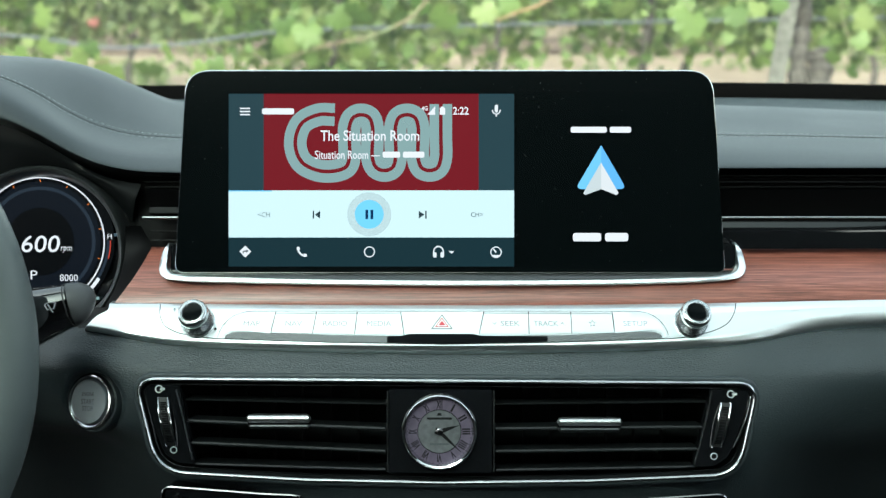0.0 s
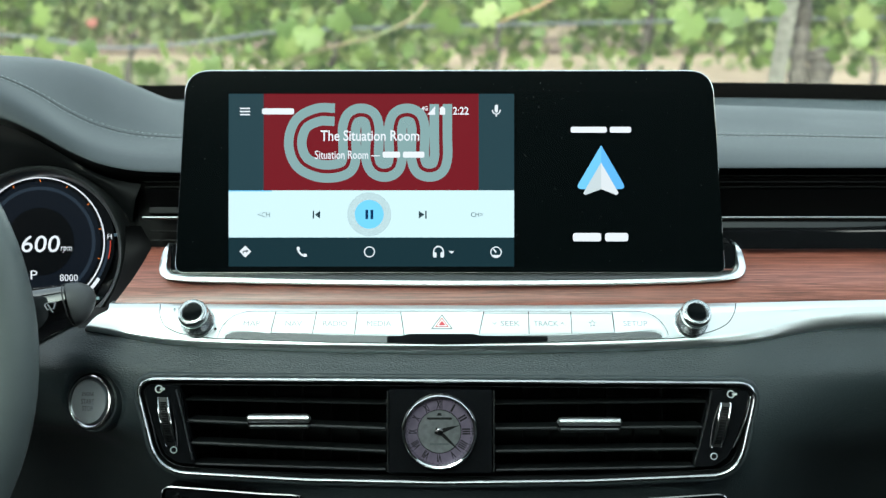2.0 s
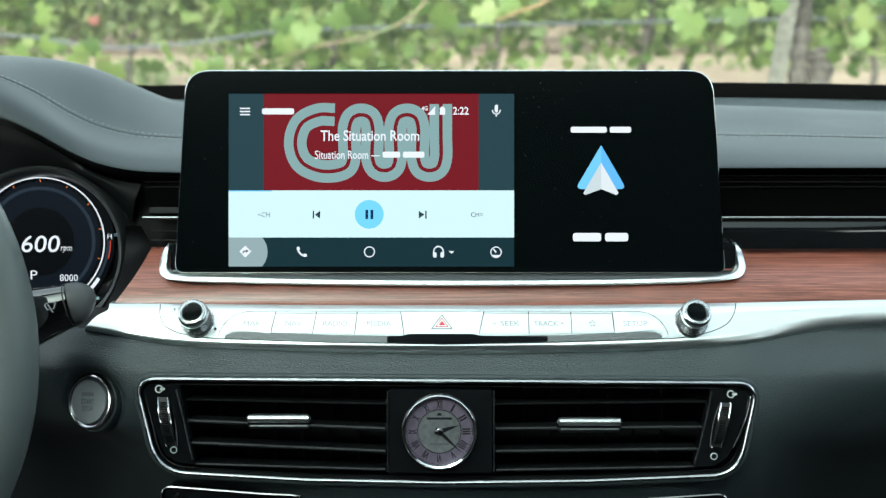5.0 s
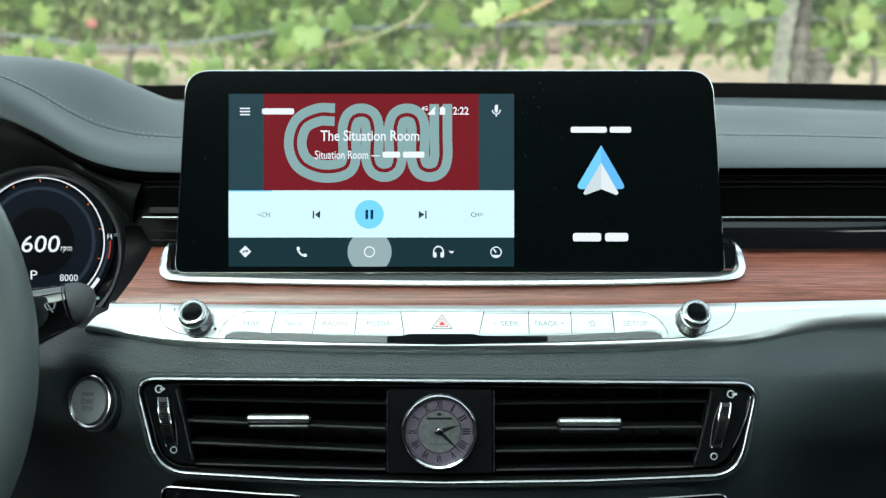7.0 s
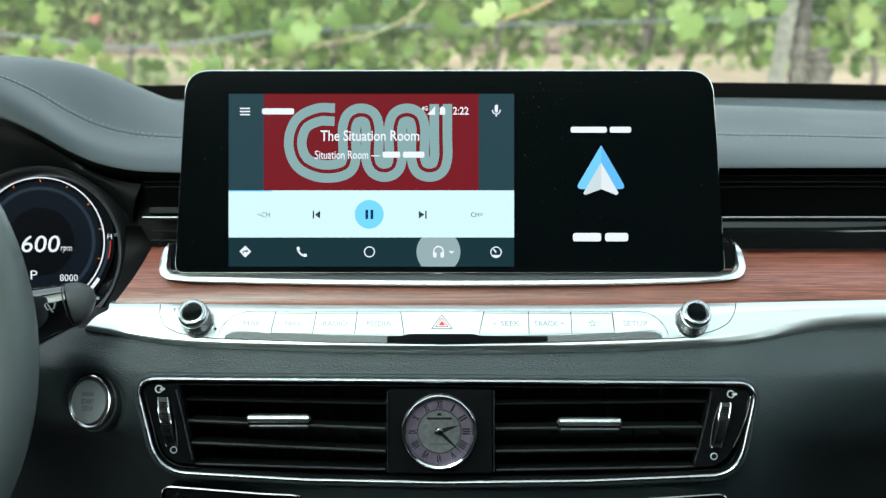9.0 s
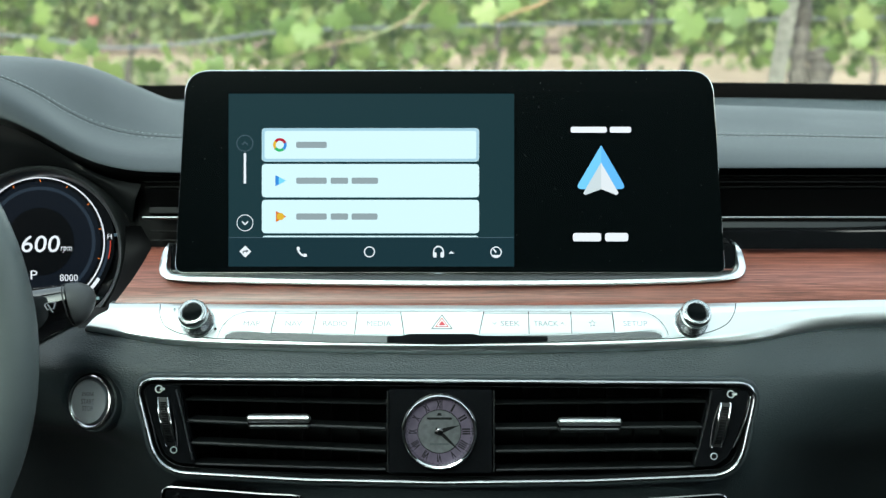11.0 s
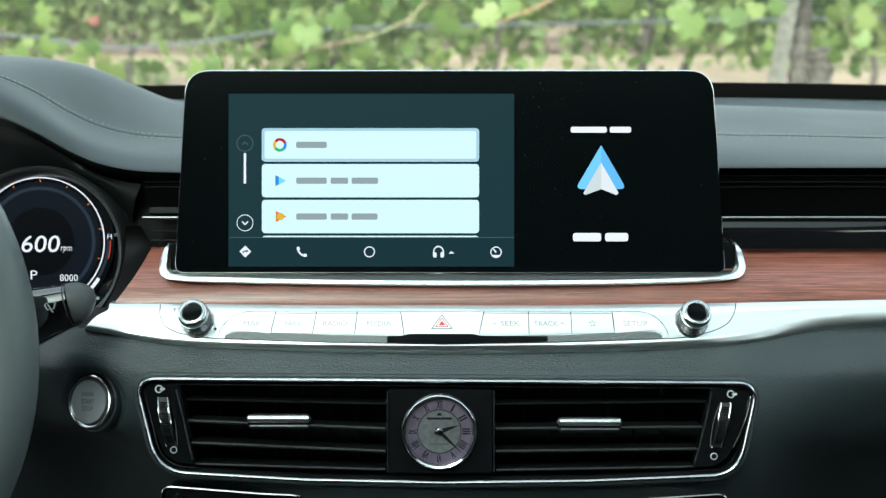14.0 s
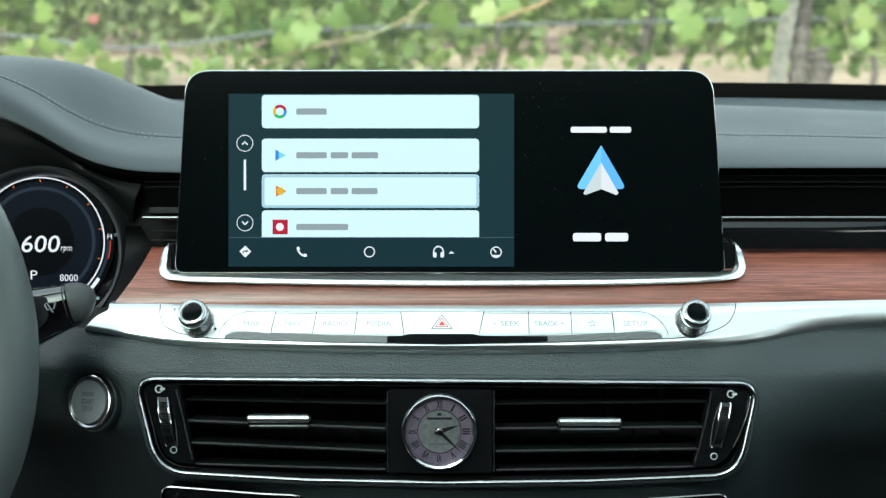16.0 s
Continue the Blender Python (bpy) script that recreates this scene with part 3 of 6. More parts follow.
def build_dash_pad():
    d = thing("dash_top_pad", 0.0, 51.6, -30, "grey soft-skinned dash top pad with a stitched double seam", "dashboard")
    r1 = [(-315.5, 91.7, -16), (-287.0, 85.3, -18), (-265.7, 76.3, -20), (-244.8, 64.5, -24), (-227.0, 56.6, -26), (-205.8, 52.0, -30), (-169.4, 50.4, -34), (0.0, 51.1, -34), (181.4, 53.4, -34), (349.3, 53.7, -34)]
    r1b = [(-317.8, 103.4, -22), (-289.1, 97.0, -24), (-268.3, 87.4, -28), (-247.8, 75.0, -34), (-231.4, 67.4, -42), (-210.7, 62.8, -50), (-173.9, 60.9, -56), (0.0, 61.8, -58), (186.6, 64.1, -58), (359.4, 62.6, -58)]
    r2 = [(-333.3, 125.8, -62), (-303.8, 118.2, -66), (-283.8, 109.4, -76), (-265.0, 97.4, -92), (-248.4, 89.4, -104), (-227.1, 84.0, -116), (-187.7, 81.5, -124), (0.0, 81.8, -128), (201.8, 83.9, -128), (388.7, 80.1, -128)]
    r3 = [(-367.3, 146.2, -150), (-333.3, 145.0, -150), (-306.7, 144.3, -160), (-286.8, 143.0, -180), (-268.1, 138.7, -200), (-247.2, 130.7, -225), (-213.3, 121.2, -250), (0.0, 120.4, -255), (229.4, 119.9, -255), (441.9, 111.4, -255)]
    r4 = [(-409.8, 159.9, -260), (-371.9, 158.9, -260), (-341.9, 157.5, -270), (-316.1, 154.2, -280), (-292.2, 147.8, -290), (-265.3, 136.8, -300), (-225.5, 124.7, -310), (0.0, 123.7, -310), (241.4, 123.2, -310), (464.9, 114.2, -310)]
    r0 = [(p[0] * 1.012, p[1] * 1.008, p[2] - 10) for p in r1]
    rails = [r0, r1, r1b, r2, r3, r4]
    part("pad_skin", loft(rails, 150, 46), PAD, d)
    # Shade beneath the pad, put in as a black sheet.
    tuck = [(-332.5, 87.0, -60), (-301.7, 81.2, -60), (-279.3, 71.7, -62), (-256.7, 58.4, -64), (-237.9, 50.0, -66), (-215.2, 46.2, -68), (-176.8, 44.8, -70), (0.0, 46.3, -70), (189.2, 49.4, -70), (364.4, 50.2, -70)]
    part("underside", loft([tuck, r0], 120, 6), HOOD, d, "pad underside, its shade put in as black")
    # two rows of stitches beside the seam
    across = [[Vector(c) for c in col] for col in zip(*[spline(r, 191) for r in rails])]
    rise = Vector((0, 0.14, 0.08))
    for t in (2.925, 3.060):
        bm = bmesh.new()
        line = [on_curve(c, t) for c in across]
        gone, at = [0.0], 0.0
        for p, q in zip(line, line[1:]):
            gone.append(gone[-1] + (q - p).length)
        ends = np.arange(0.0, gone[-1], 4.3)
        xyz = [Vector(p) for p in zip(*(np.interp(ends, gone, [p[k] for p in line]) for k in range(3)))]
        for p, q in zip(xyz, xyz[1:]):
            e, f = p.lerp(q, 0.1), p.lerp(q, 0.88)
            tube([e - rise, e.lerp(f, 0.25) + rise, e.lerp(f, 0.75) + rise, f - rise], 0.25, 5, bm=bm)
        part("stitching", bm, THREAD, d, "grey thread stitches", kind="stuff")
    part("seam", tube([on_curve(c, 2.99) for c in across], 0.34, 6), HOOD, d)
    # the plain ledge behind the pad and the black band under the windscreen
    c = thing("windscreen_cowl", 0.0, 137.0, -330, "black band along the foot of the windscreen", "trim")
    s = [[(-338.5, 119.3, -306), (0.0, 119.3, -306), (240.5, 119.3, -306), (478.1, 112.4, -306)], [(-348.9, 131.1, -340), (0.0, 133.1, -340), (247.9, 133.7, -340), (492.8, 127.0, -340)], [(-353.8, 138.1, -356), (0.0, 139.7, -356), (251.4, 140.2, -356), (499.7, 135.5, -356)]]
    part("ledge", loft(s, 20, 6), LEATHER, c, "dark ledge")
    s = [[(-352.0, 135.3, -350), (0.0, 136.4, -350), (250.1, 137.9, -350), (497.1, 133.8, -350)], [(-352.6, 142.3, -352), (0.0, 144.9, -352), (250.5, 145.9, -352), (498.0, 141.8, -352)], [(-353.8, 149.0, -356), (0.0, 151.1, -356), (251.4, 152.1, -356), (499.7, 148.5, -356)], [(-361.2, 150.0, -380), (0.0, 152.1, -380), (256.6, 153.1, -380), (510.1, 148.9, -380)]]
    part("black_band", loft(s, 20, 10), FRIT, c)


def build_slot():
    """The long black air slot under the pad, with its bright line."""
    s = thing("air_slot", 0.0, 0.4, -60, "long gloss black air slot with a bright metal line", "air vent")
    part("slot_back", plate([(-216.6, -1.9, -66), (362.7, -1.9, -66), (362.7, 54.6, -66), (-230.2, 54.6, -66)], -70, -66), SLAT, s)
    for v0, wf in ((48.8, -46), (44.6, -44.6), (41.2, -43.4)):
        part("slat", box(-200.0, 352.0, v0, v0 + 0.7, wf - 16, wf, bevel=0.2), SLAT, s)
    part("upper_panel", loft([[(-199.0, 22.2, -60), (350.0, 22.2, -60)], [(-199.0, 31.0, -54), (350.0, 31.0, -54)], [(-200.0, 40.4, -46), (350.0, 40.4, -46)]], 30, 8), SLAT, s, "plain black upper panel")
    for v0, v1 in ((24.0, 28.0), (12.0, 12.8), (5.6, 6.4)):
        part("side_fin", box(-196.0, -174.0, v0, v1, -56, -43, bevel=0.3), HOOD, s)
    part("bright_line", tube([(-197.1, 20.6, -28.2), (75.0, 20.6, -28.2), (346.8, 20.6, -28.2)], 0.95, 14), LINE, s, "satin chrome line")
    part("line_back", box(-196.5, 346.5, 19.6, 21.2, -44, -28.6), SLAT, s)
    part("lower_panel", loft([[(116.2, 0.0, -24.6), (344.3, 0.4, -24.6)], [(116.3, 7.0, -23.2), (344.5, 7.4, -23.2)], [(116.5, 13.4, -22.9), (344.9, 13.4, -22.9)], [(116.7, 17.7, -23.8), (345.6, 17.7, -23.8)]], 30, 14), GLOSS, s, "piano black lower panel")


def build_wood():
    s = thing("wood_panel", 0.0, -35.2, 6, "reddish open-grained walnut dash panel", "dash trim")
    part("veneer", loft([[(-194.0, 1.5, -40), (-106.8, 0.8, -40), (0.0, 0.4, -40), (182.7, 0.4, -40), (250.3, 0.4, -40), (351.8, 0.4, -40)],
                         [(-192.4, -0.7, -30), (-105.5, -1.9, -30), (0.0, -1.9, -30), (180.5, -1.9, -30), (247.4, -1.9, -30), (347.7, -1.9, -30)],
                         [(-197.4, -18.4, -5), (-109.1, -19.0, -2), (0.0, -19.3, -2), (174.6, -18.2, -2), (239.5, -17.6, -4), (336.9, -16.2, -5)],
                         [(-207.2, -33.9, 3), (-115.3, -34.5, 5), (0.0, -35.2, 5), (172.9, -33.4, 5), (237.2, -32.4, 4), (334.3, -30.7, 2)],
                         [(-209.7, -37.4, 3), (-115.4, -38.1, 4), (0.0, -38.8, 4), (173.1, -37.0, 4), (237.5, -36.0, 3), (334.7, -34.3, 1)]], 60, 20), WOOD, s)


def build_tray():
    """The silver cradle that the display stands in."""
    t = thing("display_cradle", 5.7, -21.0, 4, "silver U-shaped cradle under the display", "trim")
    # an upright collar swept round the foot of the display
    path = [(-177.9, 4.0, -18), (-180.5, -0.4, -15), (-181.2, -7.6, -8), (-180.8, -14.1, -3), (-177.3, -18.2, 1), (-168.9, -20.0, 4), (-129.5, -21.7, 5), (5.6, -23.4, 6), (140.8, -22.1, 5), (181.0, -19.5, 4), (189.5, -17.2, 1), (192.9, -12.5, -3), (193.1, -6.1, -8), (192.6, -0.4, -15), (189.6, 4.4, -18)]
    line = spline(path, 140)
    inner = spline([(-176.8, 4.0, -18), (-176.9, -0.4, -15), (-176.1, -6.1, -8), (-175.4, -11.8, -3), (-172.4, -15.0, 1), (-166.3, -16.4, 3), (-129.6, -17.9, 4), (5.6, -19.6, 5), (141.0, -18.2, 4), (178.3, -16.4, 3), (184.5, -14.3, 1), (187.6, -10.4, -3), (188.0, -5.1, -8), (188.9, -0.4, -15), (188.5, 4.4, -18)], 140)
    bm = bmesh.new()
    rows = []
    for p, q in zip(line, inner):
        mid = p.lerp(q, 0.5)
        rows.append([bm.verts.new(x) for x in (p - Vector((0, 0, 14)), p + Vector((0, 0, -1.2)), p.lerp(q, 0.12), mid + Vector((0, 0, 0.5)), q.lerp(p, 0.12), q + Vector((0, 0, -1.2)), q - Vector((0, 0, 14)))])
    for a, b in zip(rows, rows[1:]):
        for i in range(6):
            bm.faces.new((a[i], b[i], b[i + 1], a[i + 1]))
    for r in (rows[0], rows[-1]):
        bm.faces.new(r)
    part("collar", bm, SILVER, t)
    part("well", loft([[(-176.3, -12.0, -14), (5.8, -12.0, -14), (188.7, -12.0, -14)], [(-173.9, -15.1, -3), (5.7, -15.4, -2), (186.1, -15.1, -3)], [(-171.4, -17.8, 0), (5.7, -19.6, 3), (184.4, -17.8, 0)]], 40, 10), SATIN_BLACK, t, "gloss black well")
    for a, b in ((-174.70, -167.54), (177.57, 187.59)):
        part("side_well", box(a, b, -16.11, 3.22, -30, -9, bevel=1.0), GLOSS, t)


def build_strip():
    s = thing("control_strip", 0.0, -55.5, 19.28, "satin silver control strip across the dash", "control panel")
    top = [(-210.0, -34.1, 7.25), (-171.7, -34.4, 7.44), (-86.5, -35.1, 7.83), (0.0, -35.4, 8.02), (90.8, -35.1, 7.83), (151.1, -34.1, 7.25), (190.2, -33.4, 6.86), (232.9, -32.7, 6.47), (275.7, -32.0, 6.08), (332.8, -30.9, 5.5)]
    mid = [(-216.6, -42.0, 11.68), (-170.2, -46.8, 14.36), (-85.7, -48.8, 15.5), (0.0, -49.8, 16.07), (89.9, -49.1, 15.69), (149.8, -46.8, 14.36), (188.8, -43.4, 12.5), (232.0, -38.2, 9.6), (275.0, -35.9, 8.3), (332.0, -34.7, 7.6)]
    low = [(-221.7, -47.8, 14.93), (-169.2, -54.9, 18.91), (-85.1, -58.6, 20.97), (0.0, -59.6, 21.54), (89.2, -58.6, 20.97), (148.8, -56.2, 19.66), (187.6, -52.3, 17.5), (231.3, -43.0, 12.3), (274.4, -39.3, 10.2), (331.2, -38.0, 9.5)]
    lip = [(-223.3, -50.4, 13), (-169.4, -58.8, 18), (-85.3, -63.3, 19), (0.0, -64.7, 19), (89.5, -63.6, 19), (149.1, -61.6, 18), (191.4, -57.9, 17), (231.6, -51.2, 11), (274.7, -47.4, 9), (331.8, -45.4, 8)]
    under = [(-224.6, -51.9, 6), (-171.5, -61.0, 8), (-86.5, -65.6, 8), (0.0, -67.0, 8), (90.7, -65.9, 8), (151.0, -63.8, 8), (193.5, -60.3, 8), (233.1, -53.3, 6), (276.4, -49.5, 4), (334.3, -47.5, 2)]
    brow = [(u, v - 4.0, strip_w(v - 4.0)) for u, v, w in top]
    top = [(u, v, w - 2.4) for u, v, w in top]
    bm = loft([top, brow, mid, low], 120, 26)
    loft([low, [tuple(Vector(a).lerp(Vector(b), 0.5) + Vector((0, -0.2, 0.5))) for a, b in zip(low, lip)], lip, under], 120, 10, bm)
    loft([[(p[0], p[1] + 1, p[2] - 8) for p in top], top], 120, 3, bm)
    bmesh.ops.remove_doubles(bm, verts=bm.verts, dist=0.01)
    part("strip_body", bm, SILVER, s)
    L = lambda u, v: strip_w(v)
    # thin joints round the knob fields
    for pts in ([(-177.3, -34.7, 7.64), (-176.9, -40.6, 10.92), (-173.6, -47.1, 14.55), (-165.4, -51.5, 17.02), (-153.6, -53.9, 18.34), (-139.4, -55.5, 19.28)], [(183.8, -34.1, 7.25), (182.4, -39.2, 10.15), (177.3, -46.1, 13.98), (167.6, -50.8, 16.64), (152.5, -54.2, 18.53), (140.1, -55.5, 19.28)]):
        part("joint", tube([p + Vector((0, 0.05, 0.1)) for p in spline(pts, 30)], 0.26, 5), BLACK_INK, s)
    arch = [(-139.6, -55.4), (-138.6, -51.2), (-136.7, -47.4), (-134.2, -44.3), (-131.0, -41.8), (-127.2, -40.1), (-123.2, -39.2), (-119.0, -38.9)]
    field = [(u, v) for u, v in arch] + [(-u + 0.6, v) for u, v in reversed(arch)] + [(70.0, -57.6), (0.0, -58.7), (-70.0, -57.6)]
    part("button_field", plate(field, -0.9, 0.12, lift=L), SILVER, s)
    part("field_joint", tube([(p[0], p[1], strip_w(p[1]) + 0.12) for p in field], 0.24, 5, True), BLACK_INK, s, "dark joint round the buttons")
    # buttons: outline tops and bottoms along the row
    labels = ["MAP", "NAV", "RADIO", "MEDIA", "", "SEEK", "TRACK", "", "SETUP"]
    edges = [(-138.19, -133.18, 0), (-109.55, -107.40, 0), (-83.06, -81.27, 0), (-56.21, -55.13, 0), (-24.70, -27.21, 0), (22.91, 26.13, 0), (54.77, 54.77, 0), (81.98, 81.98, 0), (109.19, 108.47, 0), (138.90, 134.61, 0)]
    k = 0.974
    vt = -40.10 * 0.98
    bows = lambda u: -2.2 + 2.2 * min(1.0, abs(u) / 135.0) ** 2
    for i, text_ in enumerate(labels):
        lo0, hi0 = edges[i][0] * k + 0.27, edges[i][1] * k + 0.27
        lo1, hi1 = edges[i + 1][0] * k - 0.27, edges[i + 1][1] * k - 0.27
        b0, b1 = -52.63 * 0.97 + bows(lo0) * 0.8, -52.63 * 0.97 + bows(lo1) * 0.8
        if i == 4:
            b0 = b1 = -55.49 * 0.97
        if i == 0:
            out = [(-106.8, -52.2), (-106.1, -39.6)] + [(u + 0.55, v - 0.55) for u, v in reversed(arch[1:])] + [(-137.6, -54.6), (-136.2, -54.6), (-134.6, -52.0), (-131.6, -50.9), (-127.0, -50.7)]
        elif i == 8:
            out = [(106.8, -39.6), (106.4, -52.2), (127.6, -50.6), (132.2, -50.8), (135.2, -52.0), (136.8, -54.6), (138.2, -54.6)] + [(-u + 0.05, v - 0.55) for u, v in arch[1:]]
        else:
            out = rpoly([(lo0, b0), (lo1, b1), (hi1, vt), (hi0, vt)], 0.4, 3)
        if i:
            part("gap", plate([(lo0 - 0.5, b0), (lo0 + 0.1, b0), (hi0 + 0.1, vt), (hi0 - 0.5, vt)], -0.2, 0.3, lift=L), BLACK_INK, s)
        if i in (0, 4, 8):
            face = plate(out, -0.4, 0.75, bevel=0.25, lift=L)
        else:
            # a broad chamfer along the top edge
            face = plate([(lo0, b0), (lo1, b1), (hi1, vt - 1.15), (hi0, vt - 1.15)], -0.4, 0.75, lift=L)
            plate([(hi0, vt - 1.15), (hi1, vt - 1.15), (hi1, vt), (hi0, vt)], -0.6, 0.0, face, lift=lambda u, v: strip_w(v) + (0.75 if v < vt - 0.5 else -0.35))
        but = part("button", face, SILVER, s)
        cu = (lo0 + lo1 + hi0 + hi1) / 4
        cv = -47.61 * 0.972
        if text_:
            shift = 3.2 if text_ == "SEEK" else (-2.6 if text_ == "TRACK" else 0)
            words("lettering", text_, cu + shift, cv, 0.76, {3: 10.2, 4: 13.5, 5: 15.0}[len(text_)] if text_ != "SEEK" else 11.8, 3.0, PALE_INK, but, lift=L)
            if text_ == "SEEK":
                part("down_mark", plate([(cu - 8.2, cv + 1.0), (cu - 6.6, cv - 0.8), (cu - 5.0, cv + 1.0), (cu - 6.6, cv - 0.1)], 0.74, 0.8, lift=L), PALE_INK, but)
            if text_ == "TRACK":
                part("up_mark", plate([(cu + 6.0, cv - 1.0), (cu + 7.6, cv + 0.8), (cu + 9.2, cv - 1.0), (cu + 7.6, cv + 0.1)], 0.74, 0.8, lift=L), PALE_INK, but)
        elif i == 7:
            star = [(cu + (2.4 if j % 2 == 0 else 1.1) * math.sin(j * math.pi / 5), cv + (2.4 if j % 2 == 0 else 1.1) * math.cos(j * math.pi / 5)) for j in range(10)]
            part("star_mark", plate(star, 0.74, 0.8, lift=L), PALE_INK, but)
            part("star_centre", plate([(cu + (p[0] - cu) * 0.68, cv + (p[1] - cv) * 0.68) for p in star], 0.78, 0.84, lift=L), SILVER, but)
        else:
            tri = lambda r: rpoly([(cu - r * 0.9, cv - 0.45 * r), (cu + r * 0.9, cv - 0.45 * r), (cu, cv + r * 0.72)], 0.5, 3)
            for r, m_, h in ((7.8, INK, 0.80), (6.5, SILVER, 0.84), (5.0, RED_INK, 0.88), (3.9, SILVER, 0.92), (2.6, RED_INK, 0.96)):
                part("warning_triangle", plate(tri(r), 0.7, h, lift=L), m_, but)
    low_out = rpoly([(-135.4, -55.3, 23), (-134.0, -52.9, 21), (-130.8, -51.6, 21), (-127.0, -51.3, 21), (-64.1, -53.3, 22), (0.0, -54.0, 22), (75.2, -53.3, 22), (127.4, -51.2, 21), (131.6, -51.5, 21), (134.6, -52.7, 21), (136.0, -54.9, 23), (74.9, -56.9, 25), (0.0, -58.3, 25), (-77.7, -57.2, 25)], [0.6, 1.5, 1.5, 2, 60, 0.2, 60, 2, 1.5, 1.5, 0.6, 60, 60, 60], 5)
    part("sensor_bar", plate(low_out, -0.4, 0.6, lift=L), GREY_BAND, s, "smoked grey lower bar")
    part("sensor_window", plate(rpoly([(-34.7, -57.6, 25), (-34.8, -54.0, 22), (-25.1, -53.6, 22), (-20.9, -52.5, 21), (18.8, -52.5, 21), (23.0, -53.6, 22), (64.8, -54.0, 22), (64.6, -57.0, 24), (0.0, -58.3, 25)], [4, 2, 0.8, 0.8, 0.8, 0.8, 3, 4, 60], 5), 0.1, 0.9, lift=L), GLOSS, s, "gloss black sensor window")
    part("pin_hole", plate(circle(-141.4, -49.6, 0.85, 14), -0.2, 0.5, lift=L), BLACK_INK, s)
    part("power_mark", ribbon(circle(-166.8, -38.1, 1.6, 18, a0=120, a1=420), 0.22, strip_w(-38.1) - 0.6, strip_w(-38.1) + 1.0), PALE_INK, s)
    return s


def build_knob(strip, cu, cv):
    w = strip_w(cv)
    ax = Vector((0.07 * cu / abs(cu), 0.52, 1)).normalized()
    at = (cu, cv, w)
    rot = Vector((0, 0, 1)).rotation_difference(ax).to_matrix()
    k = part("rotary_knob", lathe([(8.6, 10.4), (9.3, 10.9), (9.5, 11.8), (9.5, 13.2), (9.0, 14.6), (8.2, 15.4), (7.6, 15.6), (7.4, 15.2), (7.2, 15.2), (7.0, 15.7), (6.5, 15.8), (6.1, 15.2), (5.8, 14.2)], at, ax, 64), RING, strip, "knurled silver rotary knob with a black face")
    part("grip_core", lathe([(8.8, 0), (8.8, 2.2), (9.2, 2.8), (9.2, 10.2), (8.4, 10.5), (8.4, 10.9)], at, ax, 64), GROOVE, k, "dark grip core")
    part("collar", lathe([(10.9, -1), (10.9, 0.3), (10.4, 0.7), (9.2, 0.7)], at, ax), RING, k)
    bm = bmesh.new()
    for row in range(5):
        for i in range(40):
            a = 2 * math.pi * (i + 0.5 * (row % 2)) / 40
            c = Vector((9.2 * math.cos(a), 9.2 * math.sin(a), 3.7 + row * 1.35))
            t = Vector((-math.sin(a), math.cos(a), 0)) * 0.66
            o = Vector((math.cos(a), math.sin(a), 0)) * 0.6
            z = Vector((0, 0, 0.62))
            vs = [bm.verts.new(rot @ p + Vector(at)) for p in (c + t, c + z, c - t, c - z, c + o)]
            for j in range(4):
                bm.faces.new((vs[j], vs[(j + 1) % 4], vs[4]))
    part("knurling", bm, KNURL, k, "knurled grip", smooth=False)
    part("face", lathe([(5.95, 14.4), (4.0, 14.2), (0, 14.2)], at, ax), GLASS_BLACK, k, "black face")
    return k


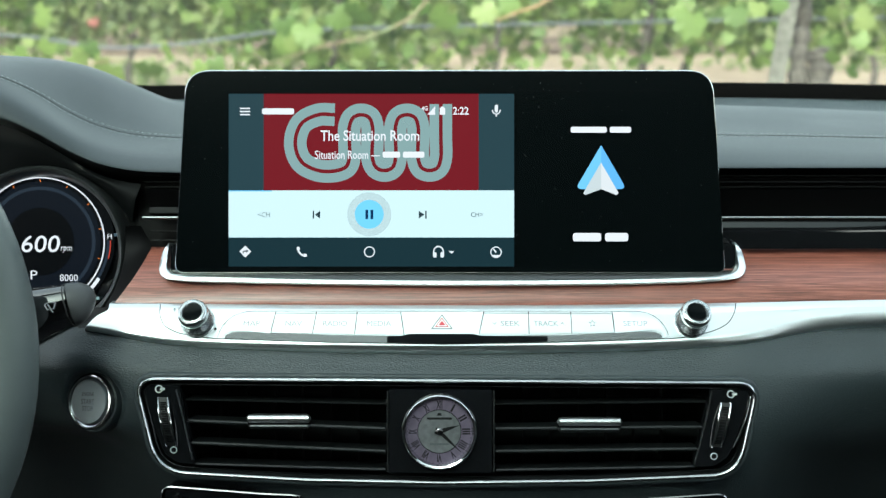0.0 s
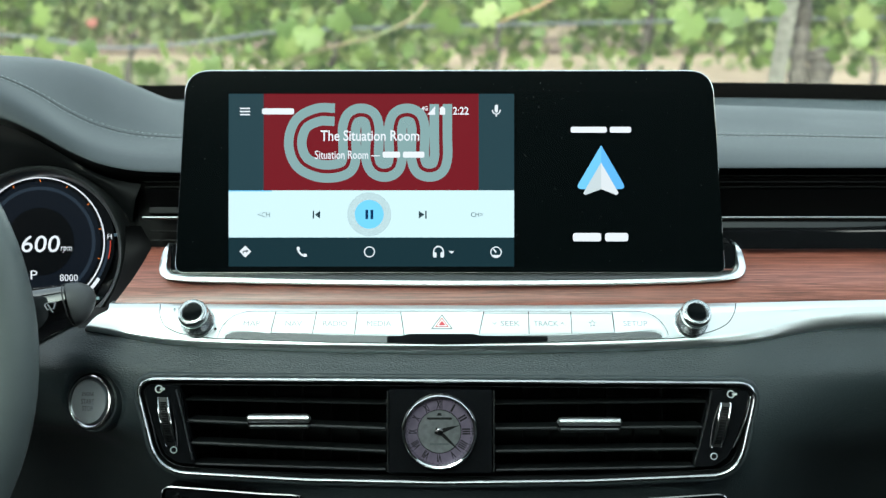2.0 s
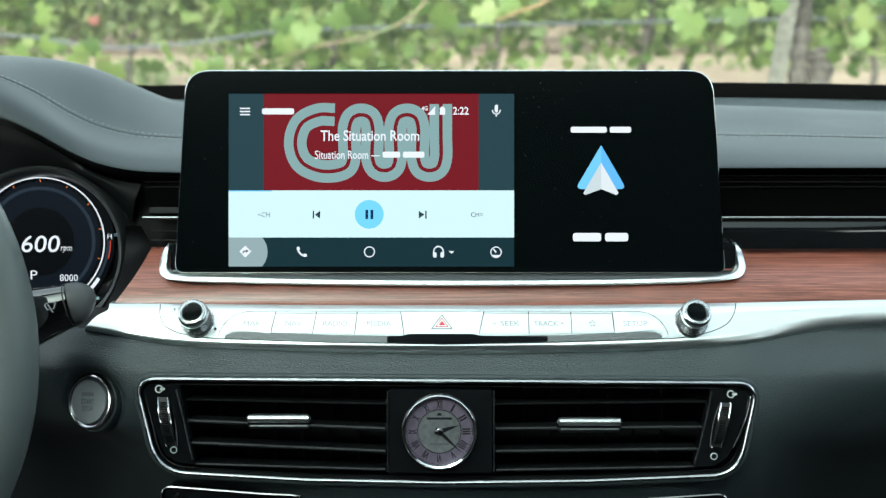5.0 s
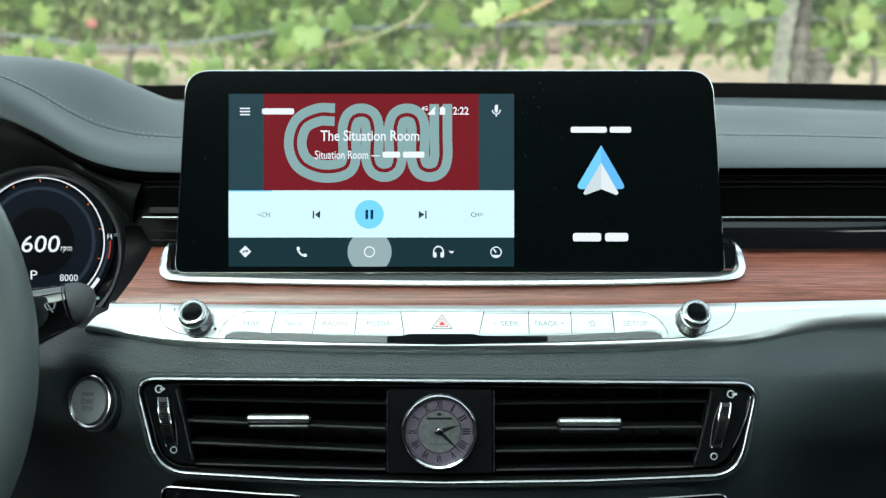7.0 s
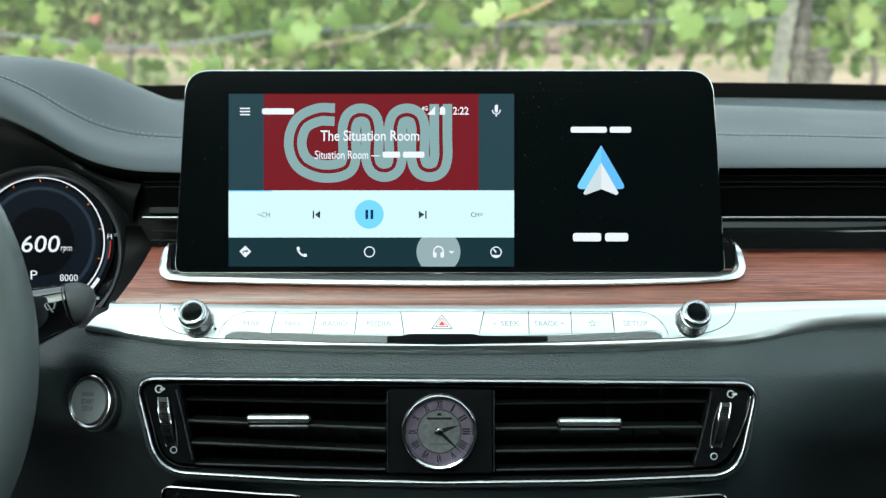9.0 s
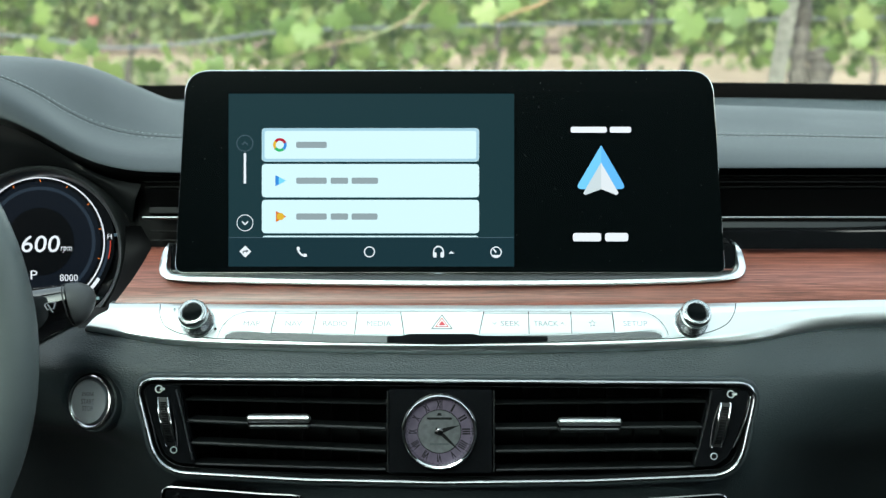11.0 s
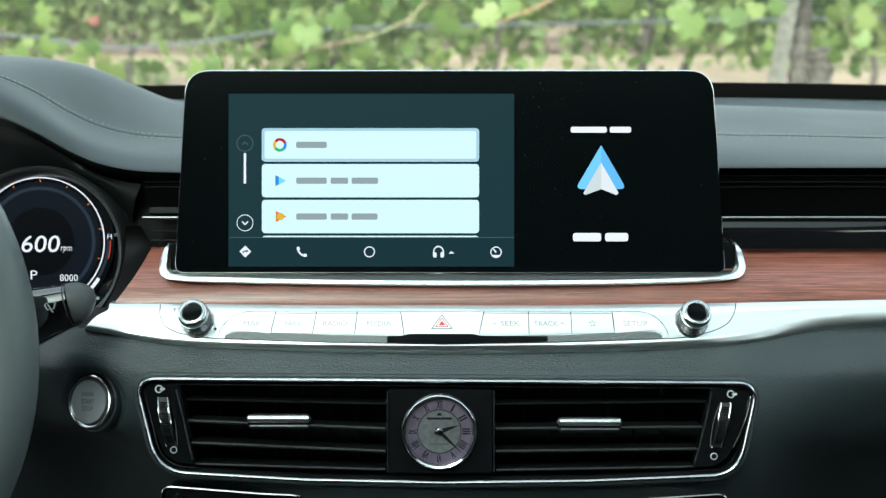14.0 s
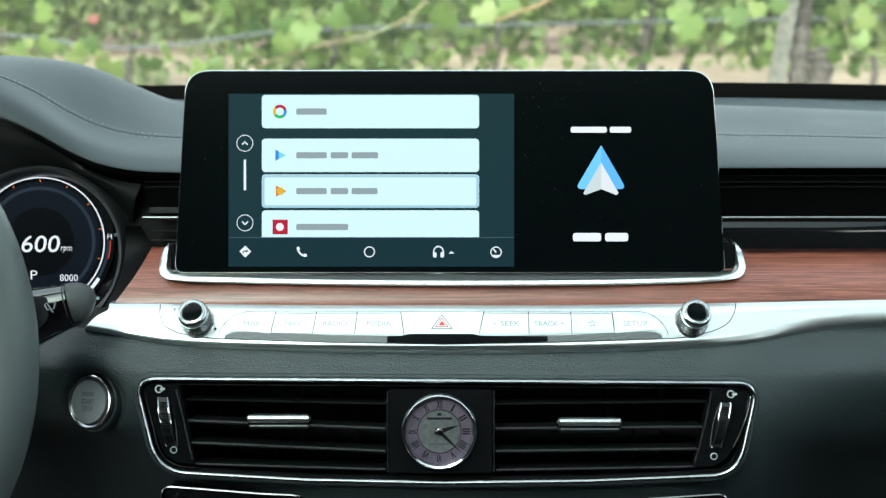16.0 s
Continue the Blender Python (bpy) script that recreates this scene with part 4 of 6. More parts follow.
def build_lower_dash():
    d = thing("dashboard", 0.0, -70.4, 10, "dark grained leather lower dash", "dashboard")
    r0 = [(-326.1, -48.3, -8), (-259.5, -49.3, -2), (-223.8, -49.6, 10), (-170.0, -58.2, 16), (-85.5, -62.3, 17), (0.0, -63.7, 17), (89.8, -62.7, 17), (149.6, -60.7, 16), (192.0, -57.2, 15), (232.2, -50.4, 9), (277.0, -46.9, 4), (346.0, -45.0, 1)]
    r1 = [(-326.9, -57.5, -5), (-258.6, -58.1, 4), (-222.2, -58.2, 15), (-168.7, -66.6, 21), (-84.9, -70.0, 22), (0.0, -71.4, 22), (89.1, -70.3, 22), (148.5, -69.4, 21), (190.6, -66.0, 20), (230.7, -62.3, 14), (274.0, -59.7, 11), (342.4, -57.8, 8)]
    r2 = [(-327.0, -76.7, -4), (-256.0, -75.2, 11), (-220.5, -74.8, 22), (-167.6, -78.6, 26), (-84.4, -79.9, 27), (0.0, -80.9, 27), (88.6, -80.9, 27), (147.6, -81.0, 26), (189.4, -80.1, 25), (228.4, -79.0, 22), (271.6, -78.4, 18), (340.6, -77.2, 12)]
    r3 = [(-350.0, -113.7, -62), (-270.0, -110.9, -32), (-226.0, -109.1, 2), (-167.6, -107.7, 26), (-84.5, -108.8, 26), (0.0, -109.1, 26), (88.7, -109.1, 26), (147.6, -109.1, 26), (189.4, -108.9, 25), (231.0, -110.2, 12), (278.0, -111.8, -4), (354.0, -113.8, -20)]
    r4 = [(-376.0, -136.0, -124), (-291.0, -133.0, -94), (-244.0, -131.0, -66), (-176.0, -146.0, -12), (-85.2, -147.0, 20), (0.0, -147.5, 22), (89.2, -147.0, 20), (149.0, -146.6, 18), (194.5, -147.5, 4), (245.0, -149.0, -42), (298.0, -150.0, -68), (382.0, -151.0, -94)]
    r5 = [(-404.0, -272.0, -280), (-322.0, -268.0, -262), (-276.0, -262.0, -240), (-198.0, -230.0, -130), (-91.2, -193.9, -35), (0.0, -193.9, -35), (95.7, -193.9, -35), (159.8, -194.6, -38), (209.2, -198.8, -56), (272.0, -220.0, -150), (330.0, -226.0, -175), (420.0, -232.0, -200)]
    gap = shrunk(VENT, -0.8)
    skin = loft([r0, r1, r2, r3, r4, r5], 300, 110, keep=lambda p: not inside(p, gap))
    for p in skin.verts:
        # the hollow round the start button
        far = math.hypot(p.co.x + 221, p.co.y + 80)
        seat = math.hypot(p.co.x + 217.5, p.co.y + 94.6)
        p.co.z -= 4.5 * math.exp(-(far / 12) ** 2) + 13.0 / (1 + (seat / 18.0) ** 20)
    part("leather_skin", skin, LEATHER, d)
    part("vent_lip", tube([(p.x, p.y, 25.6) for p in shrunk(VENT, -2.6)], 1.9, 10, True), LEATHER, d, "rolled leather edge")
    part("core", box(-700, 700, -330, -75, -480, -300), DARK, d)
    part("column_cover", loft([[(-346.4, -43.7, -20), (-284.2, -44.9, -10), (-227.0, -51.6, 0)], [(-363.3, -38.1, -60), (-301.7, -38.1, -60), (-219.5, -39.1, -40)]], 20, 4), DARK, d)


build_dash_pad()
build_slot()
build_wood()
build_tray()
strip = build_strip()
build_knob(strip, -152.7, -45.6)
build_knob(strip, 154.6, -45.6)
build_lower_dash()



# ---- the centre vents and the clock ----
def build_vents():
    v = thing("centre_air_vents", 0.0, -141.5, 27, "wide pair of black air vents in a chrome frame", "air vent")
    ring = [(p.x, p.y, 28.0) for p in shrunk(VENT, -0.6)]
    part("frame", tube(ring, 1.25, 12, True, flat=1.4), FRAME, v, "slim chrome frame")
    inner = shrunk(VENT, 0.4)
    part("inner_bead", tube([(p.x, p.y, 26.9) for p in shrunk(VENT, 2.6)], 0.4, 6, True), DARK_CHROME, v, "thin inner bead")
    bm = bmesh.new()
    k = len(inner)
    a = [bm.verts.new((p.x, p.y, 26.5)) for p in inner]
    b = [bm.verts.new((p.x * 0.985, p.y, -26)) for p in inner]
    for i in range(k):
        bm.faces.new((a[i], a[(i + 1) % k], b[(i + 1) % k], b[i]))
    bm.faces.new(b)
    part("duct", bm, DUCT, v)
    # end panels with thumbwheels
    for side in (-1, 1):
        if side < 0:
            out = rpoly([(-185.3, -83.1, 26), (-161.4, -83.5, 26), (-152.1, -132.0, 26), (-162.1, -131.3, 26), (-170.4, -126.4, 26), (-178.7, -107.0, 26)], [5, 0.5, 0.5, 3, 6, 40], 5)
            top, bot, on, off = Vector((-171.7, -90.9, 28)), Vector((-166.2, -120.6, 28)), (-174.0, -85.8, 27), (-165.0, -123.1, 27)
        else:
            out = rpoly([(164.5, -86.2, 26), (189.5, -86.2, 26), (182.9, -107.7, 26), (174.6, -127.8, 26), (165.6, -133.4, 26), (153.8, -133.7, 26)], [0.5, 5, 40, 6, 3, 0.5], 5)
            top, bot, on, off = Vector((173.1, -94.3, 28)), Vector((167.2, -121.3, 28)), (176.4, -88.9, 27), (166.0, -127.0, 27)
        part("end_panel", plate(out, 18, 26.4, bevel=0.4), GLOSS, v, "gloss black end panel")
        wheel = part("thumbwheel", loft([[top + Vector((x, 0, -1.5)), top.lerp(bot, 0.25) + Vector((x * 1.05, 0, 1.6)), top.lerp(bot, 0.5) + Vector((x * 1.1, 0, 2.6)), top.lerp(bot, 0.75) + Vector((x * 1.05, 0, 1.6)), bot + Vector((x, 0, -1.5))] for x in (-2.9, 0, 2.9)], 40, 6), DARK, v, "ribbed thumbwheel")
        for i in range(24):
            t = 0.1 + 0.8 * i / 23
            p = top.lerp(bot, t) + Vector((0, 0, -1.3 + 4.0 * math.sin(math.pi * t) ** 0.8))
            part("rib", box(p.x - 2.0, p.x + 2.0, p.y - 0.28, p.y + 0.28, p.z - 0.6, p.z + 0.35), GLOSS, wheel, smooth=False)
        for x in (-2.9, 2.9):
            pts = [top.lerp(bot, t / 20) + Vector((x * (1 + 0.1 * math.sin(math.pi * t / 20)), 0, -1.0 + 3.9 * math.sin(math.pi * t / 20) ** 0.8)) for t in range(21)]
            part("edge", tube(pts, 0.6, 8), CHROME, wheel, "bright edge")
        # The right edge shines more than the left: put in as brighter metal.
        edge = [(-163.6, -86.2), (-160.4, -99.0), (-153.6, -129.0)] if side < 0 else [(164.6, -87.0), (161.6, -103.0), (153.9, -132.0)]
        part("panel_edge", tube(spline([(*p, 26.5) for p in edge], 24), 0.55, 8), GROOVE if side < 0 else KNOB, v, "slim panel edge, its shine put into the metal tone")
        # Reflection on the panel's curved rim, modelled as a bright tube.
        if side > 0:
            part("panel_bead", tube(spline([(188.6, -90.0, 26.6), (186.8, -98.0, 26.7), (183.4, -109.0, 26.7), (177.6, -122.4, 26.6)], 24), [0.2] + [0.55] * 22 + [0.2], 8), KNOB, v, "glint beside the frame, built as a metal bead")
        part("open_mark", ribbon(circle(on[0], on[1], 2.1, 24), 0.7, 26.4, 26.7, plate(rrect(on[0] + 0.6, on[1] - 0.7, on[0] + 3.6, on[1] + 0.7), 26.4, 26.7), closed=True), WHITE_INK, v)
        part("closed_mark", ribbon(circle(off[0], off[1], 1.9, 24), 0.5, 26.4, 26.7, closed=True), WHITE_INK, v)
    # vanes
    ends = {-1: ((-95.59, -98.45), (-108.83, -113.84), (-122.79, -128.16), (-136.40, -139.98)), 1: ((-98.45, -97.02), (-113.84, -112.77), (-128.16, -126.73), (-140.34, -138.19))}
    for i, (wf, h) in enumerate(((20, 0.7), (22, 1.2), (22, 1.2), (21, 1.0))):
        for side in (-1, 1):
            x0, x1 = ((-163.25, -36.52) if side < 0 else (33.65, 167.54))
            if side < 0:
                x0 += 1.8 * i
            else:
                x1 -= 2.6 * i
            va, vb = (y * 0.974 for y in ends[side][i])
            prof = [(-h, wf - 3), (-h * 0.8, wf - 0.6), (0, wf), (h * 0.8, wf - 0.6), (h, wf - 3), (h * 0.4 - 0.2, wf - 26), (-h * 0.4 - 0.2, wf - 26)]
            bm = bmesh.new()
            a = [bm.verts.new((x0 * 0.974, va + p[0], p[1])) for p in prof]
            b = [bm.verts.new((x1 * 0.974, vb + p[0], p[1])) for p in prof]
            for j in range(7):
                bm.faces.new((a[j], a[(j + 1) % 7], b[(j + 1) % 7], b[j]))
            bm.faces.new(a)
            bm.faces.new(list(reversed(b)))
            part("vane", bm, VANE, v)
    for side, xs in ((-1, (-144.63, -126.73, -108.83, -90.93, -73.03, -55.13)), (1, (52.27, 70.17, 88.07, 105.97, 123.87, 141.77))):
        for x in xs:
            part("upright_vane", box(x - 0.6, x + 0.6, -139.26 * 0.99, -90.93 * 0.99, -24, -14), DUCT, v)
    # sliding grips
    for x0, x1, cv in ((-124.23, -84.49, -109.91 * 0.965), (73.03, 113.13, -112.05 * 0.965)):
        x0, x1 = x0 * 0.965, x1 * 0.965
        grip = part("grip", box(x0, x1, cv - 4.2, cv + 4.2, 17, 26, bevel=1.6), GLOSS, v, "bright sliding grip")
        part("upper_bar", tube([(x0, cv + 2.2, 26.0), (x0 + 0.8, cv + 2.2, 26.6), (x1 - 0.8, cv + 2.2, 26.6), (x1, cv + 2.2, 26.0)], [1.2, 2.6, 2.6, 1.2], 18), GRIP, grip)
        part("lower_bar", tube([(x0 + 0.6, cv - 2.6, 25.4), (x0 + 1.6, cv - 2.6, 26.0), (x1 - 1.6, cv - 2.6, 26.0), (x1 - 0.6, cv - 2.6, 25.4)], [0.8, 1.6, 1.6, 0.8], 14), GROOVE, grip)
        for j in range(32):
            x = x0 + 3 + (x1 - x0 - 6) * j / 31
            part("grip_tooth", box(x - 0.32, x + 0.32, cv + 3.7, cv + 4.6, 22, 26.4), SILVER, grip, smooth=False)
    # the centre panel
    part("clock_panel", plate(rrect(-33.2, -137.2, 30.1, -86.0, 1.2), 10, 27.6, bevel=0.5), GLOSS, v, "gloss black clock panel")
    for x in (-35.08 * 0.966, 32.22 * 0.966):
        part("edge_line", box(x - 0.45, x + 0.45, -141.41 * 0.966, -89.86 * 0.966, 20, 28.2, bevel=0.3), KNOB, v)


VANE = mat("satin_black_vane", (0.010, 0.0115, 0.012), 0.3, spec=0.45)


def build_clock():
    cu, cv = -2.2, -111.5
    c = thing("analogue_clock", cu, cv, 27.6, "round analogue clock with roman numerals and polished chrome bezel", "clock")
    at = (cu, cv, 27.6)
    s = 0.345
    part("bezel", lathe([(67.5 * s, 0), (67.5 * s, 2.4), (66 * s, 4.0), (63.5 * s, 4.8), (60.5 * s, 4.4), (58.5 * s, 2.8), (57.5 * s, 1.0)], at, n=72), BEZEL, c, "polished chrome bezel")
    part("chapter_ring", lathe([(58 * s, 0.9), (38 * s, 0.9), (38 * s, 0.2)], at, n=72), PEARL_RING, c, "mother of pearl ring")
    part("dial", lathe([(38.5 * s, 0.6), (20 * s, 0.62), (0, 0.62)], at, n=72), PEARL, c, "silver dial")
    part("inner_line", lathe([(38.9 * s, 0.9), (38.9 * s, 1.05), (37.9 * s, 1.05), (37.9 * s, 0.6)], at, n=72), DARK_CHROME, c)
    for i, n in enumerate(["XII", "I", "II", "III", "IIII", "V", "VI", "VII", "VIII", "IX", "X", "XI"]):
        a = radians(90 - 30 * i)
        words("numeral", n, cu + 47.5 * s * math.cos(a), cv + 47.5 * s * math.sin(a), 28.52, {1: 1.2, 2: 2.7, 3: 3.7, 4: 4.6}[len(n)] if n not in ("V", "X") else 2.4, 4.9, BLACK_INK, c, spin=-30 * i, bold=0.03)
    for i in range(60):
        a = radians(6 * i)
        d = Vector((math.cos(a), math.sin(a)))
        q = Vector((cu, cv))
        part("minute_mark", ribbon([q + d * 56.0 * s, q + d * (57.5 if i % 5 else 58) * s], 0.22 if i % 5 else 0.4, 28.5, 28.56), BLACK_INK, c, smooth=False)
    part("name_bar", plate(rrect(cu - 7.6, cv + 7.2, cu + 7.6, cv + 8.5, 0.3), 28.2, 28.26), BLACK_INK, c)
    part("name_bar", plate(rrect(cu - 5.8, cv - 8.4, cu + 5.8, cv - 7.2, 0.3), 28.2, 28.26), INK, c)
    part("maker_mark", plate(rpoly([(cu - 1.5, cv + 9.6), (cu + 1.5, cv + 9.6), (cu + 1.0, cv + 11.2), (cu - 1.0, cv + 11.2)], 0.4, 3), 28.2, 28.26), BLACK_INK, c)

    def hand(name, dx, dy, length, wide, h):
        d = Vector((dx, dy)).normalized()
        q = Vector((cu, cv))
        nrm = Vector((-d.y, d.x))
        part(name, plate([q - d * 3.0 - nrm * wide * 0.3, q + d * length * 0.25 - nrm * wide * 0.5, q + d * length, q + d * length * 0.25 + nrm * wide * 0.5, q - d * 3.0 + nrm * wide * 0.3], h, h + 0.3), BLACK_INK, c)

    hand("hour_hand", 38, 12, 13.5, 2.6, 28.9)
    hand("minute_hand", 40, -38, 18.8, 2.1, 29.3)
    part("hand_boss", lathe([(2.1, 1.2), (2.1, 2.2), (1.6, 2.5), (0, 2.5)], at, n=24), DARK_CHROME, c)


def build_start_button():
    cu, cv, w = -218.3, -95.4, 22
    b = thing("start_button", cu, cv, w, "round brushed silver engine start button", "button")
    ax = Vector((-0.47, 0.10, 1)).normalized()
    at = (cu - 0.4, cv + 0.0, w - 12.0)
    part("surround", lathe([(20.0, -7), (19.4, -0.8), (18.7, 0.7), (17.8, 1.1), (17.0, 0.4)], at, ax, 56), LEATHER, b, "moulded leather surround")
    part("ring", lathe([(17.2, 0), (17.2, 3.4), (16.7, 4.3), (15.8, 4.5), (14.6, 3.9), (14.1, 3.2)], at, ax, 64), KNOB, b, "dull silver ring")
    part("cap", lathe([(14.0, 2.6), (13.8, 4.0), (13.2, 4.6), (6, 4.9), (0, 4.9)], at, ax, 64), CAP, b, "brushed silver cap")
    rot = Vector((0, 0, 1)).rotation_difference(ax).to_matrix()
    o = Vector(at) + rot @ Vector((0, 0, 4.95))
    for s, y, wd, h in (("ENGINE", 4.6, 9.2, 2.4), ("START", 0.0, 10.2, 3.2), ("STOP", -4.3, 8.4, 3.0)):
        q = o + rot @ Vector((-0.3, y, 0))
        words("lettering", s, q.x, q.y, q.z, wd, h, BLACK_INK, b, turn=rot)


CAP = mat("brushed_cap", (0.150, 0.172, 0.180), 0.42, 1.0)
n_, l_, b_ = nodes_of(CAP)
l_.new(ramp(CAP, tex(CAP, "ShaderNodeTexNoise", coords(CAP, (40, 1500, 1500)), Scale=1.0, Detail=3.0).outputs[0], [(0.3, (0.36,) * 3), (0.7, (0.5,) * 3)]), b_.inputs["Roughness"])


def build_lower_panel():
    p = thing("climate_panel", 0.0, -162.7, 8, "gloss black lower panel with a chrome edge", "control panel")
    out = rpoly([(-175.5, -147.8), (-114.0, -152.6), (0.0, -158.0), (110.0, -157.0), (177.5, -152.6), (174.0, -187.0), (-173.3, -187.0)], [6, 150, 300, 150, 6, 3, 3], 6)
    part("panel", plate(out, -40, 12), GLOSS, p)
    part("edge", tube([(q.x, q.y, 13.5) for q in out], 1.1, 8, True), DARK_CHROME, p, "smoked chrome edge")
    part("corner_grip", box(-168.6, -162.4, -164.0, -151.6, 8, 15, bevel=2.0), DARK_CHROME, p)


build_vents()
build_clock()
build_start_button()
build_lower_panel()



# ---- the driver's side ----
def build_cluster():
    cu, cv = -274.8, 5.0
    c = thing("instrument_cluster", cu, cv, -70, "round digital instrument dial with a bright ring", "instrument")
    at = (cu, cv, -62)
    k = 0.38
    part("backing", plate(rrect(cu - 160, cv - 70, cu + 66, cv + 68, 30), -80, -66), GLOSS, c)
    part("dial_glass", lathe([(133 * k, 0.05), (0, 0.05)], at, n=72), G_BLACK, c)
    part("dial_face", lathe([(108 * k, 0.2), (0, 0.2)], at, n=72), G_DIAL, c, "dark blue dial face")
    part("dial_band", ribbon(circle(cu, cv, 96 * k, 90), 6 * k, -61.8, -61.5, closed=True), G_DIALRING, c)
    part("dial_centre", lathe([(61 * k, 0.5), (0, 0.5)], at, n=64), G_BLACK, c)
    part("bright_ring", ribbon(circle(cu, cv, 115 * k, 120, a0=-72, a1=215), 2.3 * k, -61.6, -61.2), G_TEXT, c, "bright white ring")
    for a in (-48, -16, 12, 38, 64, 90, 116, 142):
        d = Vector((math.cos(radians(a)), math.sin(radians(a))))
        q = Vector((cu, cv))
        part("tick", ribbon([q + d * 107.5 * k, q + d * 111.5 * k], 1.6 * k, -61.6, -61.2), G_ORANGE, c, smooth=False)
    words("speed_text", "600", -274.4, 3.5, -61.2, 26.17, 11.55, G_TEXT, c, slant=0.12, bold=0.004)
    words("unit_text", "rpm", -256.9, -0.4, -61.2, 7.70, 4.23, G_TEXT, c, slant=0.12)
    words("gear_text", "P", -279.0, -17.7, -61.2, 4.62, 6.16, G_TEXT, c)
    words("scale_text", "8000", -255.2, -19.6, -61.2, 12.32, 4.62, G_TEXT, c)
    words("hot_text", "H", -227.4, 8.7, -61.2, 2.89, 3.46, G_TEXT, c)
    part("gauge_mark", plate(rrect(-224.6, 8.6, -222.6, 10.8, 0.5), -61.5, -61.2), G_DIM, c)
    part("hot_zone", ribbon(circle(cu, cv, 126 * k, 16, a0=-14, a1=1), 2 * k, -61.6, -61.2), G_REDMARK, c)
    part("gauge_line", ribbon(circle(cu, cv, 122 * k, 30, a0=-34, a1=1), 5 * k, -61.8, -61.5), G_DIALRING, c)
    part("gauge_fill", ribbon(circle(cu, cv, 124 * k, 16, a0=-50, a1=-32), 6 * k, -61.6, -61.2), G_TEXT, c)
    part("pump_mark", plate(rrect(-236.7, -34.6, -234.4, -32.7, 0.6), -61.5, -61.2), G_LOGO, c)
    # the dark funnel and the satin ring round the dial
    prof = [(134 * k, -4), (136 * k, 0), (141 * k, 9), (145 * k, 13), (149 * k, 14.5), (152 * k, 12), (154 * k, 2), (158 * k, -10)]
    part("ring_cowl", lathe(prof, (-272.1, -1.9, -60), n=96), RINGM, c, "gloss dark grey ring")


RINGM = mat("dark_ring", (0.11, 0.118, 0.122), 0.33, metal=0.7, spec=0.8)


def build_binnacle():
    b = thing("cluster_hood", -272.2, 53.0, -40, "dark hood lining above the instruments", "dashboard")
    part("lining", loft([[(-337.4, 89.2, -34), (-293.3, 82.7, -36), (-271.5, 73.5, -38), (-250.2, 61.0, -42), (-236.0, 52.6, -45), (-219.7, 46.7, -48), (-203.6, 43.8, -52)],
                         [(-339.8, 75.6, -40), (-294.7, 71.0, -40), (-272.8, 66.7, -42), (-253.7, 58.7, -46), (-235.1, 50.1, -42), (-221.1, 42.0, -46), (-206.9, 33.9, -50)],
                         [(-349.5, 54.5, -64), (-303.1, 51.4, -64), (-276.1, 53.7, -64), (-254.8, 51.4, -64), (-237.4, 42.9, -64), (-223.5, 32.1, -64), (-212.7, 18.2, -64)]], 50, 14), HOOD, b)
    part("side_panel", plate([(-229.7, 54.5, -64), (-201.8, 46.8, -64), (-201.8, -1.9, -64), (-223.9, -38.3, -64), (-237.4, -40.2, -64)], -84, -70), SLAT, b)
    part("side_edge", loft([[(-211.3, 15.4, -40), (-211.3, 0.4, -40), (-212.5, -18.2, -30), (-218.5, -37.9, -15)], [(-203.6, 15.6, -52), (-194.4, 0.4, -42), (-198.9, -17.8, -14), (-207.5, -35.4, 2)]], 24, 4), SLAT, b)


def build_wheel():
    cu, cv, w = -410, -62, 104
    s = thing("steering_wheel", cu, cv, w, "dark leather-wrapped steering wheel", "steering wheel")
    ring = [(cu + 170 * math.cos(2 * math.pi * i / 120), cv + 170 * math.sin(2 * math.pi * i / 120), w) for i in range(120)]
    part("rim", tube(ring, 16.5, 20, True, flat=1.15), WHEEL, s, "leather rim")
    part("hub", plate(circle(cu, cv, 62, 48, ry=55), w - 50, w - 8, bevel=8), DARK, s)
    for a in (0, 180, 270):
        d = Vector((math.cos(radians(a)), math.sin(radians(a)), 0))
        o = Vector((cu, cv, w))
        part("spoke", tube([o + d * 50 + Vector((0, 0, -25)), o + d * 110 + Vector((0, 0, -18)), o + d * 165], [20, 15, 11], 12, flat=0.5), DARK, s)
    part("column", tube([(cu, cv, w - 50), (cu, cv - 10, w - 200)], 38, 24), DARK, s)


STALK = mat("stalk_gloss_black", (0.003, 0.003, 0.0035), 0.05, spec=1.0, coat=1.0)


